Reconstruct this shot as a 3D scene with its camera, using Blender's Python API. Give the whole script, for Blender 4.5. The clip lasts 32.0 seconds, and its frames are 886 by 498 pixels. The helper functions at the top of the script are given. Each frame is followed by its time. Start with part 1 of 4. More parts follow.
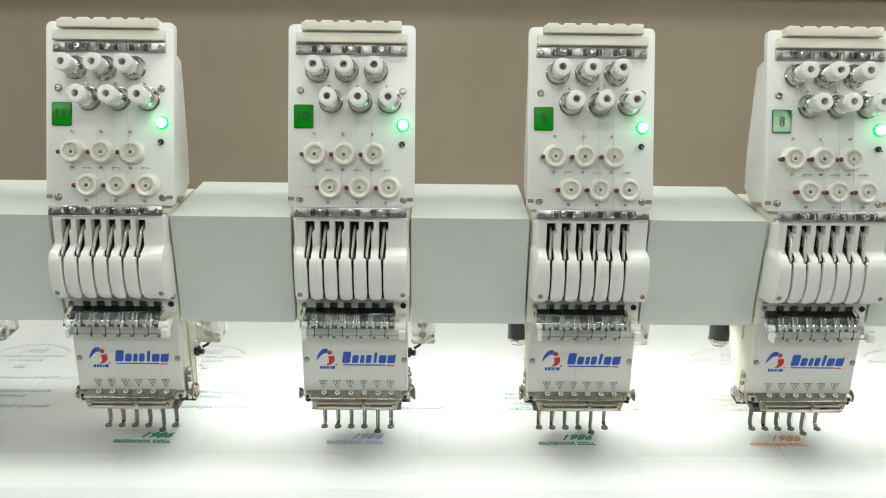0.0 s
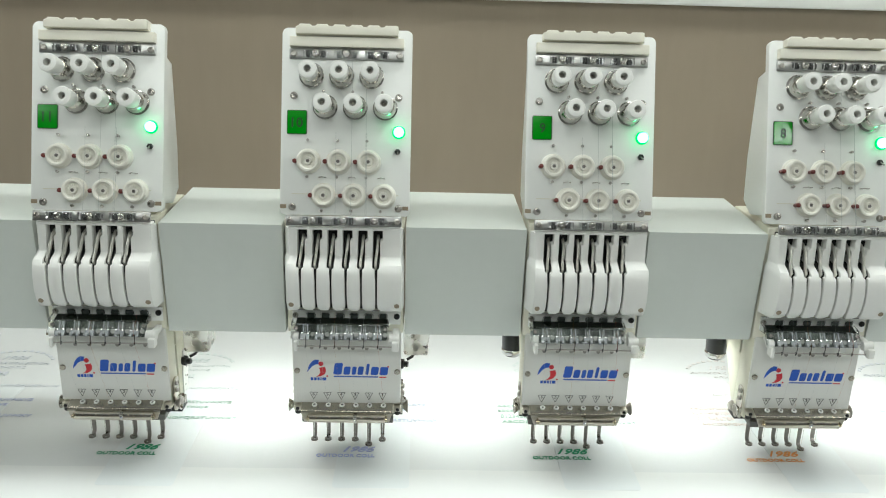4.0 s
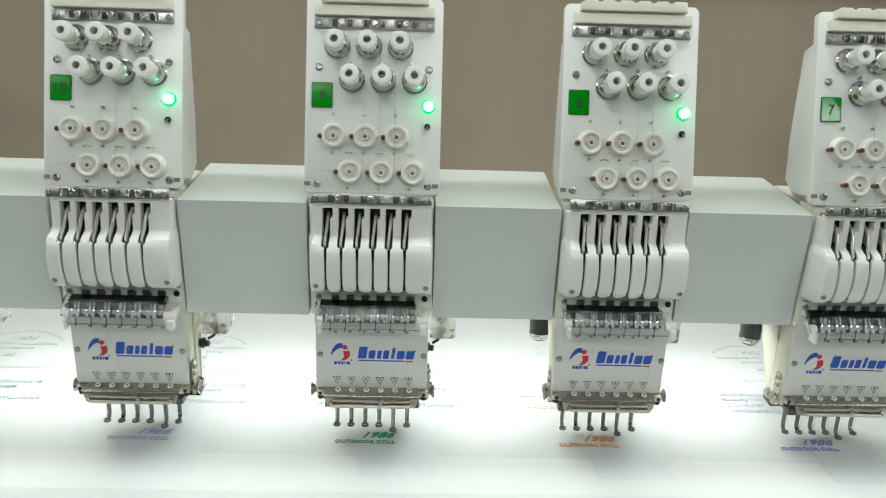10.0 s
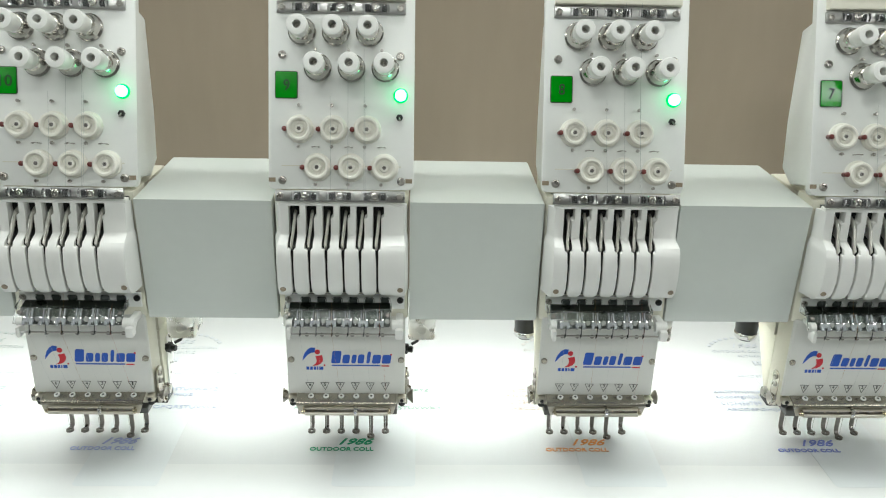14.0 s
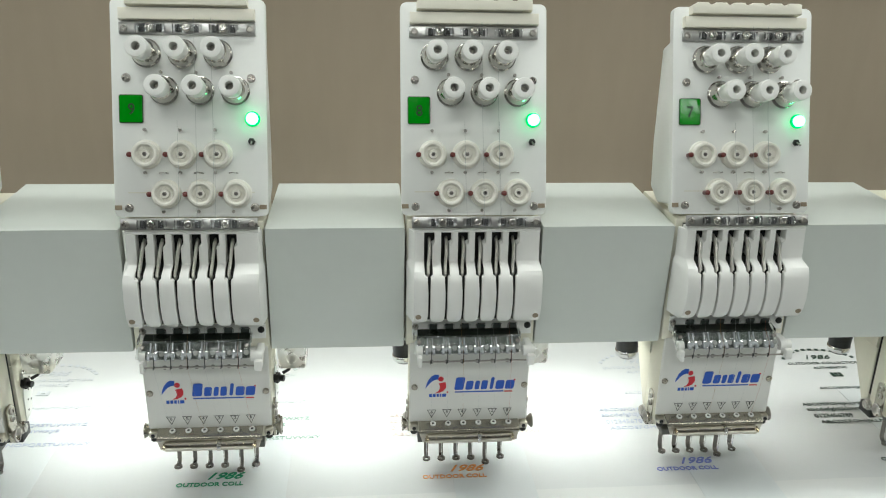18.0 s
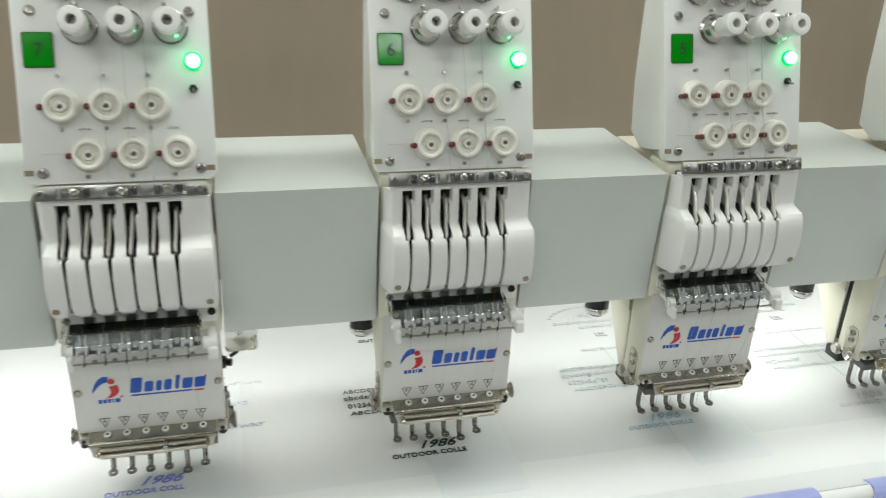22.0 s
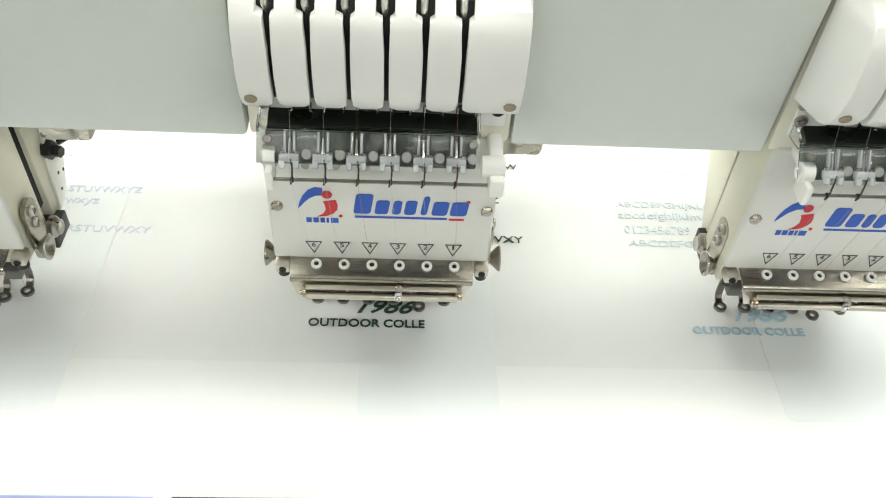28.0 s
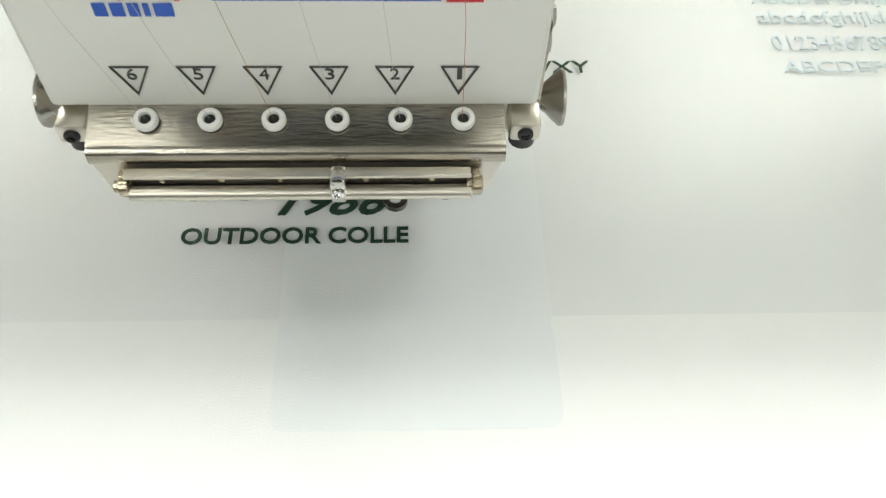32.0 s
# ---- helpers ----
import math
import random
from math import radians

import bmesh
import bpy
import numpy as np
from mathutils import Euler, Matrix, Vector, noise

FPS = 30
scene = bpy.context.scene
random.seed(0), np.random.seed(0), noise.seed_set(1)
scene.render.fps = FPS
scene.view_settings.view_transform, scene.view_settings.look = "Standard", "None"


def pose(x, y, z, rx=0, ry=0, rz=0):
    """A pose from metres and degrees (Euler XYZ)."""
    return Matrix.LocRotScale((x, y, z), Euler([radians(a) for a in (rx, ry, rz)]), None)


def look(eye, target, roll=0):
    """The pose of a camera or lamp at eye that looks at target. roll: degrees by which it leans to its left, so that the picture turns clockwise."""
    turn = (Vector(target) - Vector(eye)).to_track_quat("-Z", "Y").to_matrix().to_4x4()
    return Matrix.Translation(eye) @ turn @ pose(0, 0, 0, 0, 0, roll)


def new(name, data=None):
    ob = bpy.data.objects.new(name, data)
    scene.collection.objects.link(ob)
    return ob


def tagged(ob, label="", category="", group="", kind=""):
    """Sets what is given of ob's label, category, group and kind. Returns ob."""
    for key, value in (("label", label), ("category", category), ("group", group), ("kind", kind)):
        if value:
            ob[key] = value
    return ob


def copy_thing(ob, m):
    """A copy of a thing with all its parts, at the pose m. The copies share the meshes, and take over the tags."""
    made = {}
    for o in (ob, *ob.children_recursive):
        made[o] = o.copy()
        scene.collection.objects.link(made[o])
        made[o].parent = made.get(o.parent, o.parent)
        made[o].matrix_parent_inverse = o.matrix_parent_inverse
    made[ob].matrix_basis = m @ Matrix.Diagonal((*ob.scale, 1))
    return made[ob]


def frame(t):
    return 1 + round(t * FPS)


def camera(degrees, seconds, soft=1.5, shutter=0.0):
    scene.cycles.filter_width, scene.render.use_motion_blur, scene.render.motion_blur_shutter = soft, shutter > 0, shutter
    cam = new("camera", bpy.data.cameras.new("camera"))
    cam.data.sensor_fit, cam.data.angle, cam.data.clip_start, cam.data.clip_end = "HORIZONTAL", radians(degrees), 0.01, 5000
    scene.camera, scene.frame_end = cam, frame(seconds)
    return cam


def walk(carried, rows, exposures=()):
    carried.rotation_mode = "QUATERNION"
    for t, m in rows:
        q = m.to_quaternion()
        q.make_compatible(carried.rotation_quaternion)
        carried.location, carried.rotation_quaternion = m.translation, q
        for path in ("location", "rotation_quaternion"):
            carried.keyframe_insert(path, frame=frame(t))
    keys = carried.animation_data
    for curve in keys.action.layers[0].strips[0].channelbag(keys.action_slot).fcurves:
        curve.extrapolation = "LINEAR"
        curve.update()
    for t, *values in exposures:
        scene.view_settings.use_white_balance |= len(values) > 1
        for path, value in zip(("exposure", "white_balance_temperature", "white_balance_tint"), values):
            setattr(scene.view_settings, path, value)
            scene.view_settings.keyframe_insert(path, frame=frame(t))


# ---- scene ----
cam = camera(56.0, 32.0, soft=1.1, shutter=0.35)
PATH = [
    (0, (-0.0161, -0.0288, 1.4654), (0.0121, 1.8684, 0.8331), 0.76),
    (0.5, (-0.0173, -0.0227, 1.4674), (0.0153, 1.8749, 0.8364), 1.23),
    (1, (-0.0197, -0.0199, 1.4682), (0.0024, 1.8769, 0.8344), 1.28),
    (1.5, (-0.0232, -0.0134, 1.4688), (0.0188, 1.8853, 0.8418), 1.21),
    (2, (-0.0290, -0.0076, 1.4663), (0.0128, 1.8889, 0.8324), 1.55),
    (2.5, (-0.0319, -0.0025, 1.4664), (0.0197, 1.8951, 0.8367), 2.05),
    (3, (-0.0315, -0.0053, 1.4612), (0.0235, 1.8967, 0.8455), 1.94),
    (3.5, (-0.0270, -0.0050, 1.4639), (0.0294, 1.8964, 0.8463), 1.75),
    (5.5, (-0.0297, 0.0021, 1.4649), (0.0383, 1.9001, 0.8382), 1.33),
    (6, (-0.0316, 0.0002, 1.4644), (0.0449, 1.8989, 0.8405), 1.50),
    (6.5, (-0.0304, -0.0038, 1.4663), (0.0435, 1.8943, 0.8406), 1.65),
    (7, (-0.0289, -0.0017, 1.4646), (0.0406, 1.8938, 0.8303), 1.66),
    (7.5, (-0.0321, -0.0068, 1.4584), (0.0255, 1.8882, 0.8214), 2.02),
    (8, (-0.0371, -0.0156, 1.4614), (0.0423, 1.8737, 0.8101), 1.99),
    (8.5, (-0.0195, -0.0130, 1.4671), (0.0618, 1.8849, 0.8417), 2.00),
    (9, (0.0755, -0.0025, 1.4652), (0.1601, 1.8917, 0.8289), 1.80),
    (9.5, (0.1785, 0.0225, 1.4598), (0.2873, 1.9077, 0.8007), 1.63),
    (10, (0.2654, 0.0431, 1.4502), (0.3235, 1.9269, 0.7808), 1.95),
    (10.5, (0.3275, 0.0603, 1.4488), (0.3332, 1.9475, 0.7864), 1.75),
    (11, (0.3665, 0.0728, 1.4524), (0.2805, 1.9581, 0.7904), 0.58),
    (11.5, (0.3643, 0.0625, 1.4613), (0.2990, 1.9447, 0.7881), 0.04),
    (12, (0.3563, 0.0596, 1.4618), (0.3629, 1.9306, 0.7551), 0.63),
    (12.5, (0.3290, 0.0748, 1.4558), (0.3351, 1.9428, 0.7412), 0.49),
    (13, (0.3112, 0.0913, 1.4558), (0.3609, 1.9598, 0.7442), 0.74),
    (13.5, (0.2969, 0.1040, 1.4509), (0.3493, 1.9722, 0.7388), 1.17),
    (15.5, (0.2947, 0.1217, 1.4589), (0.3965, 1.9762, 0.7169), 1.65),
    (16, (0.3582, 0.1152, 1.4547), (0.4368, 1.9835, 0.7454), 1.99),
    (16.5, (0.4211, 0.1179, 1.4552), (0.4733, 1.9866, 0.7444), 1.68),
    (17, (0.4564, 0.1228, 1.4567), (0.5168, 1.9873, 0.7356), 1.12),
    (17.5, (0.4439, 0.1294, 1.4606), (0.5522, 1.9964, 0.7517), 1.26),
    (18, (0.4052, 0.1380, 1.4618), (0.5857, 2.0057, 0.7695), 1.37),
    (18.5, (0.3806, 0.1379, 1.4550), (0.6222, 1.9958, 0.7551), 1.96),
    (19, (0.4095, 0.1297, 1.4558), (0.6500, 1.9858, 0.7507), 1.68),
    (19.5, (0.5023, 0.1390, 1.4609), (0.7307, 1.9926, 0.7455), 2.06),
    (20, (0.6405, 0.1570, 1.4538), (0.8951, 2.0104, 0.7465), 2.24),
    (20.5, (0.7663, 0.1715, 1.4414), (1.0513, 2.0143, 0.7184), 2.22),
    (21, (0.8451, 0.1904, 1.4303), (1.2167, 2.0154, 0.7016), 2.64),
    (21.5, (0.8867, 0.2152, 1.4310), (1.3357, 2.0143, 0.6815), 3.29),
    (22, (0.9626, 0.2729, 1.4306), (1.4452, 2.0401, 0.6280), 2.72),
    (22.5, (1.0481, 0.3527, 1.4179), (1.5456, 2.0685, 0.5187), 2.77),
    (23, (1.0888, 0.4080, 1.3981), (1.5696, 2.0825, 0.4157), 2.54),
    (23.5, (1.1220, 0.4738, 1.3763), (1.5543, 2.0892, 0.2792), 4.69),
    (24, (1.1728, 0.5508, 1.3489), (1.4598, 2.1053, 0.1236), 5.19),
    (24.5, (1.1971, 0.5908, 1.3413), (1.3789, 2.0988, 0.0402), 4.66),
    (25, (1.1928, 0.6065, 1.3512), (1.3535, 2.1070, 0.0387), 4.79),
    (25.5, (1.1942, 0.6293, 1.3398), (1.3770, 2.0734, -0.0317), 4.86),
    (27.5, (1.2032, 0.6594, 1.3222), (1.3208, 2.0415, -0.1186), 4.91),
    (28, (1.2068, 0.6645, 1.3167), (1.3113, 2.0471, -0.1247), 4.60),
    (28.5, (1.2081, 0.6701, 1.3139), (1.3020, 2.0512, -0.1296), 4.28),
    (29, (1.2095, 0.6723, 1.3107), (1.3011, 2.0609, -0.1257), 3.99),
    (29.5, (1.2105, 0.6748, 1.3107), (1.3054, 2.0571, -0.1316), 4.14),
    (30, (1.2111, 0.6963, 1.2780), (1.3116, 2.0468, -0.1938), 4.52),
    (30.5, (1.2228, 0.7568, 1.2217), (1.3433, 2.0551, -0.2949), 3.87),
    (31, (1.2250, 0.8111, 1.1613), (1.3398, 2.0741, -0.3852), 3.30),
    (31.5, (1.2241, 0.8514, 1.1070), (1.3445, 2.0687, -0.4752), 3.76),
    (32, (1.2293, 0.8898, 1.0689), (1.3101, 2.0102, -0.5859), 2.86),
]
EXPOSURES = [(0.0, -0.17, 6490, 10), (0.9, -0.24, 6320, 8), (5.0, -0.26, 6290, 8), (8.5, -0.24, 6270, 8), (10.0, -0.35, 6270, 8), (11.0, -0.24, 6270, 8), (12.0, -0.29, 6290, 8), (13.0, -0.24, 6290, 9),
             (16.0, -0.29, 6340, 9), (19.0, -0.41, 6310, 9), (20.0, -0.29, 6270, 9), (21.0, -0.26, 6300, 9), (22.0, -0.34, 6400, 10), (23.0, 0.2, 6450, 11), (23.5, 0.24, 6500, 11), (24.0, -0.06, 6500, 11),
             (25.0, 0.22, 6550, 11), (28.0, 0.18, 6600, 11), (30.2, 0.08, 6600, 11), (30.6, -0.19, 6580, 11), (31.0, -0.38, 6600, 11), (31.5, -0.36, 6600, 11), (31.8, -0.08, 6600, 11), (32.0, 0.06, 6580, 11)]
walk(cam, [(t, look(eye, target, roll)) for t, eye, target, roll in PATH], EXPOSURES)

# ---------------------------------------------------------------- light
world = bpy.data.worlds.new("room_air")
scene.world = world
world.use_nodes = True
world.node_tree.nodes["Background"].inputs[0].default_value = (0.93, 1.0, 0.94, 1)
world.node_tree.nodes["Background"].inputs[1].default_value = 0.05


def area_lamp(name, x, y, z, sx, sy, watts, tilt=0.0, spread=180, color=(0.965, 1.0, 0.945)):
    data = bpy.data.lights.new(name, "AREA")
    data.shape, data.size, data.size_y, data.energy, data.color = "RECTANGLE", sx, sy, watts, color
    data.spread = radians(spread)
    ob = new(name, data)
    ob.matrix_world = pose(x, y, z, tilt, 0, 0)
    return ob


# ---------------------------------------------------------------- materials
def mat(name, color, rough=0.5, metal=0.0, vary=0.06, scale=30.0, bump=0.0, bump_scale=400.0, coat=0.0, spec=0.5,
        trans=0.0, glow=0.0, ior=1.45, stretch=(1, 1, 1)):
    """Principled surface with a broad tone drift, a fine grain and a little relief."""
    m = bpy.data.materials.new(name)
    m.use_nodes = True
    nt = m.node_tree
    b = nt.nodes["Principled BSDF"]
    b.inputs["Roughness"].default_value = rough
    b.inputs["Metallic"].default_value = metal
    b.inputs["Coat Weight"].default_value = coat
    b.inputs["Coat Roughness"].default_value = 0.08
    b.inputs["Specular IOR Level"].default_value = spec
    b.inputs["Transmission Weight"].default_value = trans
    b.inputs["IOR"].default_value = ior
    tc = nt.nodes.new("ShaderNodeTexCoord")
    mp = nt.nodes.new("ShaderNodeMapping")
    mp.inputs["Scale"].default_value = stretch
    nt.links.new(tc.outputs["Object"], mp.inputs["Vector"])
    n1 = nt.nodes.new("ShaderNodeTexNoise")
    n1.inputs["Scale"].default_value, n1.inputs["Detail"].default_value = scale, 4.0
    n2 = nt.nodes.new("ShaderNodeTexNoise")
    n2.inputs["Scale"].default_value, n2.inputs["Detail"].default_value = scale * 12, 3.0
    for n in (n1, n2):
        nt.links.new(mp.outputs["Vector"], n.inputs["Vector"])
    mixer = nt.nodes.new("ShaderNodeMath")
    mixer.operation = "MULTIPLY_ADD"
    mixer.inputs[1].default_value = 0.35
    nt.links.new(n2.outputs["Fac"], mixer.inputs[0])
    nt.links.new(n1.outputs["Fac"], mixer.inputs[2])
    ramp = nt.nodes.new("ShaderNodeMapRange")
    ramp.inputs["From Min"].default_value, ramp.inputs["From Max"].default_value = 0.4, 0.95
    ramp.inputs["To Min"].default_value, ramp.inputs["To Max"].default_value = 1 - vary, 1 + vary
    nt.links.new(mixer.outputs[0], ramp.inputs["Value"])
    tone = nt.nodes.new("ShaderNodeVectorMath")
    tone.operation = "SCALE"
    tone.inputs[0].default_value = color
    nt.links.new(ramp.outputs[0], tone.inputs["Scale"])
    nt.links.new(tone.outputs[0], b.inputs["Base Color"])
    rr = nt.nodes.new("ShaderNodeMapRange")
    rr.inputs["From Min"].default_value, rr.inputs["From Max"].default_value = 0.3, 0.7
    rr.inputs["To Min"].default_value, rr.inputs["To Max"].default_value = max(rough - 0.05, 0.02), min(rough + 0.07, 1)
    nt.links.new(n1.outputs["Fac"], rr.inputs["Value"])
    nt.links.new(rr.outputs[0], b.inputs["Roughness"])
    if bump:
        n3 = nt.nodes.new("ShaderNodeTexNoise")
        n3.inputs["Scale"].default_value, n3.inputs["Detail"].default_value = bump_scale, 2.0
        nt.links.new(mp.outputs["Vector"], n3.inputs["Vector"])
        bp = nt.nodes.new("ShaderNodeBump")
        bp.inputs["Strength"].default_value, bp.inputs["Distance"].default_value = bump, 0.001
        nt.links.new(n3.outputs["Fac"], bp.inputs["Height"])
        nt.links.new(bp.outputs[0], b.inputs["Normal"])
    if glow:
        b.inputs["Emission Color"].default_value = (*color, 1)
        b.inputs["Emission Strength"].default_value = glow
    return m


WHITE = mat("white_enamel", (0.84, 0.85, 0.815), 0.33, vary=0.02, scale=14, bump=0.05, bump_scale=900)
PLATE = mat("plate_enamel", (0.70, 0.70, 0.655), 0.33, vary=0.025, scale=14, bump=0.05, bump_scale=900)
PLASTIC = mat("white_plastic", (0.83, 0.83, 0.79), 0.38, vary=0.02, scale=25)
WHEEL = mat("ivory_plastic", (0.82, 0.80, 0.72), 0.4, vary=0.03, scale=25)
COVER = mat("cover_plastic", (0.77, 0.77, 0.735), 0.42, vary=0.02, scale=18, bump=0.05, bump_scale=1500)
CREAM = mat("cream_plastic", (0.82, 0.79, 0.68), 0.45, vary=0.03, scale=30)
ARM = mat("cream_casting", (0.72, 0.70, 0.58), 0.42, vary=0.03, scale=16, bump=0.1, bump_scale=700)
BOX = mat("grey_enamel", (0.622, 0.655, 0.615), 0.44, vary=0.03, scale=7, bump=0.06, bump_scale=1100)
STEEL = mat("brushed_steel", (0.38, 0.355, 0.30), 0.2, 1.0, vary=0.08, scale=60, bump=0.1, bump_scale=900, stretch=(0.15, 1, 1))
CHROME = mat("chrome", (0.78, 0.78, 0.77), 0.07, 1.0, vary=0.02, scale=40)
DISCM = mat("polished_disc", (0.55, 0.535, 0.50), 0.19, 1.0, vary=0.04, scale=50)
RAILM = mat("polished_rail", (0.46, 0.455, 0.44), 0.30, 1.0, vary=0.07, scale=60, stretch=(0.2, 1, 1))
GOLD = mat("worn_brass", (0.56, 0.49, 0.36), 0.25, 1.0, vary=0.08, scale=90)
SATIN = mat("satin_sheet_steel", (0.62, 0.585, 0.51), 0.34, 1.0, vary=0.06, scale=60, stretch=(0.15, 1, 1))
GLASSY = mat("clear_tube", (0.94, 0.96, 0.97), 0.03, vary=0.01, trans=0.97, ior=1.45)
NICKEL = mat("nickel", (0.44, 0.42, 0.385), 0.28, 1.0, vary=0.06, scale=90)
SENSOR = mat("dark_grey_sensor", (0.05, 0.062, 0.055), 0.25, vary=0.12, scale=70)
BLOCKM = mat("dark_grey_block", (0.13, 0.13, 0.12), 0.4, vary=0.08, scale=60)
ROLLER = mat("grey_roller_plastic", (0.36, 0.37, 0.345), 0.5, vary=0.05, scale=60)
SENSORBASE = mat("grey_sensor_rail", (0.15, 0.165, 0.15), 0.3, vary=0.08, scale=70)
FOOT = mat("dark_nickel", (0.27, 0.255, 0.235), 0.3, 1.0, vary=0.08, scale=90)
LEVER = mat("satin_lever_steel", (0.86, 0.84, 0.79), 0.33, 1.0, vary=0.05, scale=80)
BARM = mat("black_green_bar", (0.008, 0.012, 0.008), 0.3, vary=0.2, scale=50)
DARK = mat("black_plastic", (0.018, 0.019, 0.018), 0.4, vary=0.15, scale=60)
# near-black colour that stands for shade in gaps, slots and holes
GAPSHADE = mat("gap_shade", (0.015, 0.015, 0.014), 0.7, vary=0.1, scale=60)
RED = mat("red_plastic", (0.15, 0.035, 0.03), 0.3, vary=0.1, scale=80)
BRASS = mat("brown_plug", (0.27, 0.215, 0.145), 0.45, vary=0.1, scale=120)
GREEN = mat("green_label", (0.0, 0.285, 0.002), 0.07, vary=0.06, scale=40, spec=0.45, bump=0.05, bump_scale=45)
INK = mat("dark_ink", (0.05, 0.055, 0.05), 0.6, vary=0.05)
NUMBER = mat("number_ink", (0.002, 0.055, 0.004), 0.4, vary=0.05)
BLUE = mat("blue_print", (0.022, 0.095, 0.46), 0.45, vary=0.04)
REDP = mat("red_print", (0.55, 0.03, 0.04), 0.45, vary=0.04)
CLEAR = mat("clear_acrylic", (0.97, 0.99, 0.985), 0.02, vary=0.0, trans=1.0, ior=1.28)
GLOSSY = mat("clear_moulding", (0.90, 0.94, 0.96), 0.08, vary=0.02, trans=0.6, coat=0.5, ior=1.5)
MILKY = mat("milky_plastic", (0.96, 0.97, 0.93), 0.28, vary=0.04, scale=60, trans=0.9, ior=1.25)
LED = mat("green_led", (0.16, 1.0, 0.42), 0.3, glow=9.0, vary=0.0)
LEDRIM = mat("green_led_rim_halo", (0.0, 0.70, 0.18), 0.25, glow=0.8, vary=0.0)
FABRIC = mat("white_fabric", (0.695, 0.714, 0.707), 0.85, vary=0.02, scale=5, bump=0.25, bump_scale=1400, spec=0.2)
STRIPM = mat("white_bed_show_through", (0.75, 0.765, 0.75), 0.85, vary=0.02, scale=5, bump=0.2, bump_scale=1400, spec=0.2)
PATCH = mat("pale_blue_hook_bed", (0.708, 0.742, 0.742), 0.8, vary=0.015, scale=6, bump=0.2, bump_scale=1400, spec=0.2)
TABLE = mat("white_laminate", (0.74, 0.75, 0.73), 0.35, vary=0.03, scale=9, bump=0.05)
LAVENDER = mat("lavender_plastic", (0.36, 0.40, 0.72), 0.35, vary=0.06, scale=20)
BLACKCLIP = mat("black_clip", (0.03, 0.03, 0.028), 0.45, vary=0.1, scale=20)
BROWN = mat("brown_gloss_panel", (0.300, 0.248, 0.186), 0.36, vary=0.08, scale=2.2, stretch=(1.6, 1, 0.35))
WALLP = mat("pale_wall_paint", (0.30, 0.30, 0.28), 0.7, vary=0.04, scale=3, bump=0.15, bump_scale=300)
FLOORM = mat("grey_floor_tile", (0.16, 0.16, 0.155), 0.3, vary=0.06, scale=4)
CEIL = mat("white_ceiling_paint", (0.8, 0.8, 0.78), 0.8, vary=0.02, scale=4)
LAMPM = mat("lamp_diffuser", (1.0, 1.0, 0.96), 0.5, glow=3.0, vary=0.0)


THREADA = mat("grey_thread", (0.48, 0.50, 0.48), 0.6, vary=0.1)
THREADB = mat("ochre_thread", (0.42, 0.22, 0.05), 0.6, vary=0.1)
THREADR = mat("rust_thread", (0.50, 0.16, 0.10), 0.6, vary=0.1)


def thread_mat(name, color, relief=0.8):
    return mat(name, color, 0.45, vary=0.22 if relief > 0.5 else 0.08, scale=160, bump=relief, bump_scale=1500, stretch=(1, 0.2, 1))


# ---------------------------------------------------------------- mesh building
def box(bm, x0, x1, y0, y1, z0, z1, bevel=0.0, m=None, seg=2):
    vs = [bm.verts.new((x, y, z)) for x in (x0, x1) for y in (y0, y1) for z in (z0, z1)]
    fs = [(0, 1, 3, 2), (4, 6, 7, 5), (0, 4, 5, 1), (2, 3, 7, 6), (0, 2, 6, 4), (1, 5, 7, 3)]
    faces = [bm.faces.new([vs[i] for i in f]) for f in fs]
    out = vs
    if bevel:
        edges = list({e for f in faces for e in f.edges})
        r = bmesh.ops.bevel(bm, geom=edges, offset=bevel, segments=seg, affect="EDGES", profile=0.5)
        out = list({v for f in r["faces"] for v in f.verts} | {v for v in vs if v.is_valid})
    if m is not None:
        bmesh.ops.transform(bm, matrix=m, verts=out)
    return out


def lathe(bm, profile, m=None, n=20):
    """Rings of (radius, height) round the local z axis; a radius of 0 closes it."""
    rings, made = [], []
    for r, h in profile:
        if r <= 1e-7:
            ring = [bm.verts.new((0, 0, h))]
        else:
            ring = [bm.verts.new((r * math.cos(2 * math.pi * k / n), r * math.sin(2 * math.pi * k / n), h)) for k in range(n)]
        rings.append(ring)
        made += ring
    for a, b in zip(rings, rings[1:]):
        for k in range(n):
            j = (k + 1) % n
            if len(a) > 1 and len(b) > 1:
                bm.faces.new((a[k], a[j], b[j], b[k]))
            elif len(b) > 1:
                bm.faces.new((a[0], b[j], b[k]))
            elif len(a) > 1:
                bm.faces.new((a[k], a[j], b[0]))
    if m is not None:
        bmesh.ops.transform(bm, matrix=m, verts=made)
    return made


def axis_frame(p, way):
    """A frame at p whose z axis runs along way."""
    return Matrix.Translation(p) @ Vector(way).to_track_quat("Z", "Y").to_matrix().to_4x4()


def rod(bm, p, q, r, n=10, r2=None):
    way = Vector(q) - Vector(p)
    d = way.length
    r2 = r if r2 is None else r2
    return lathe(bm, [(0, 0), (r, 0), (r2, d), (0, d)], axis_frame(p, way), n)


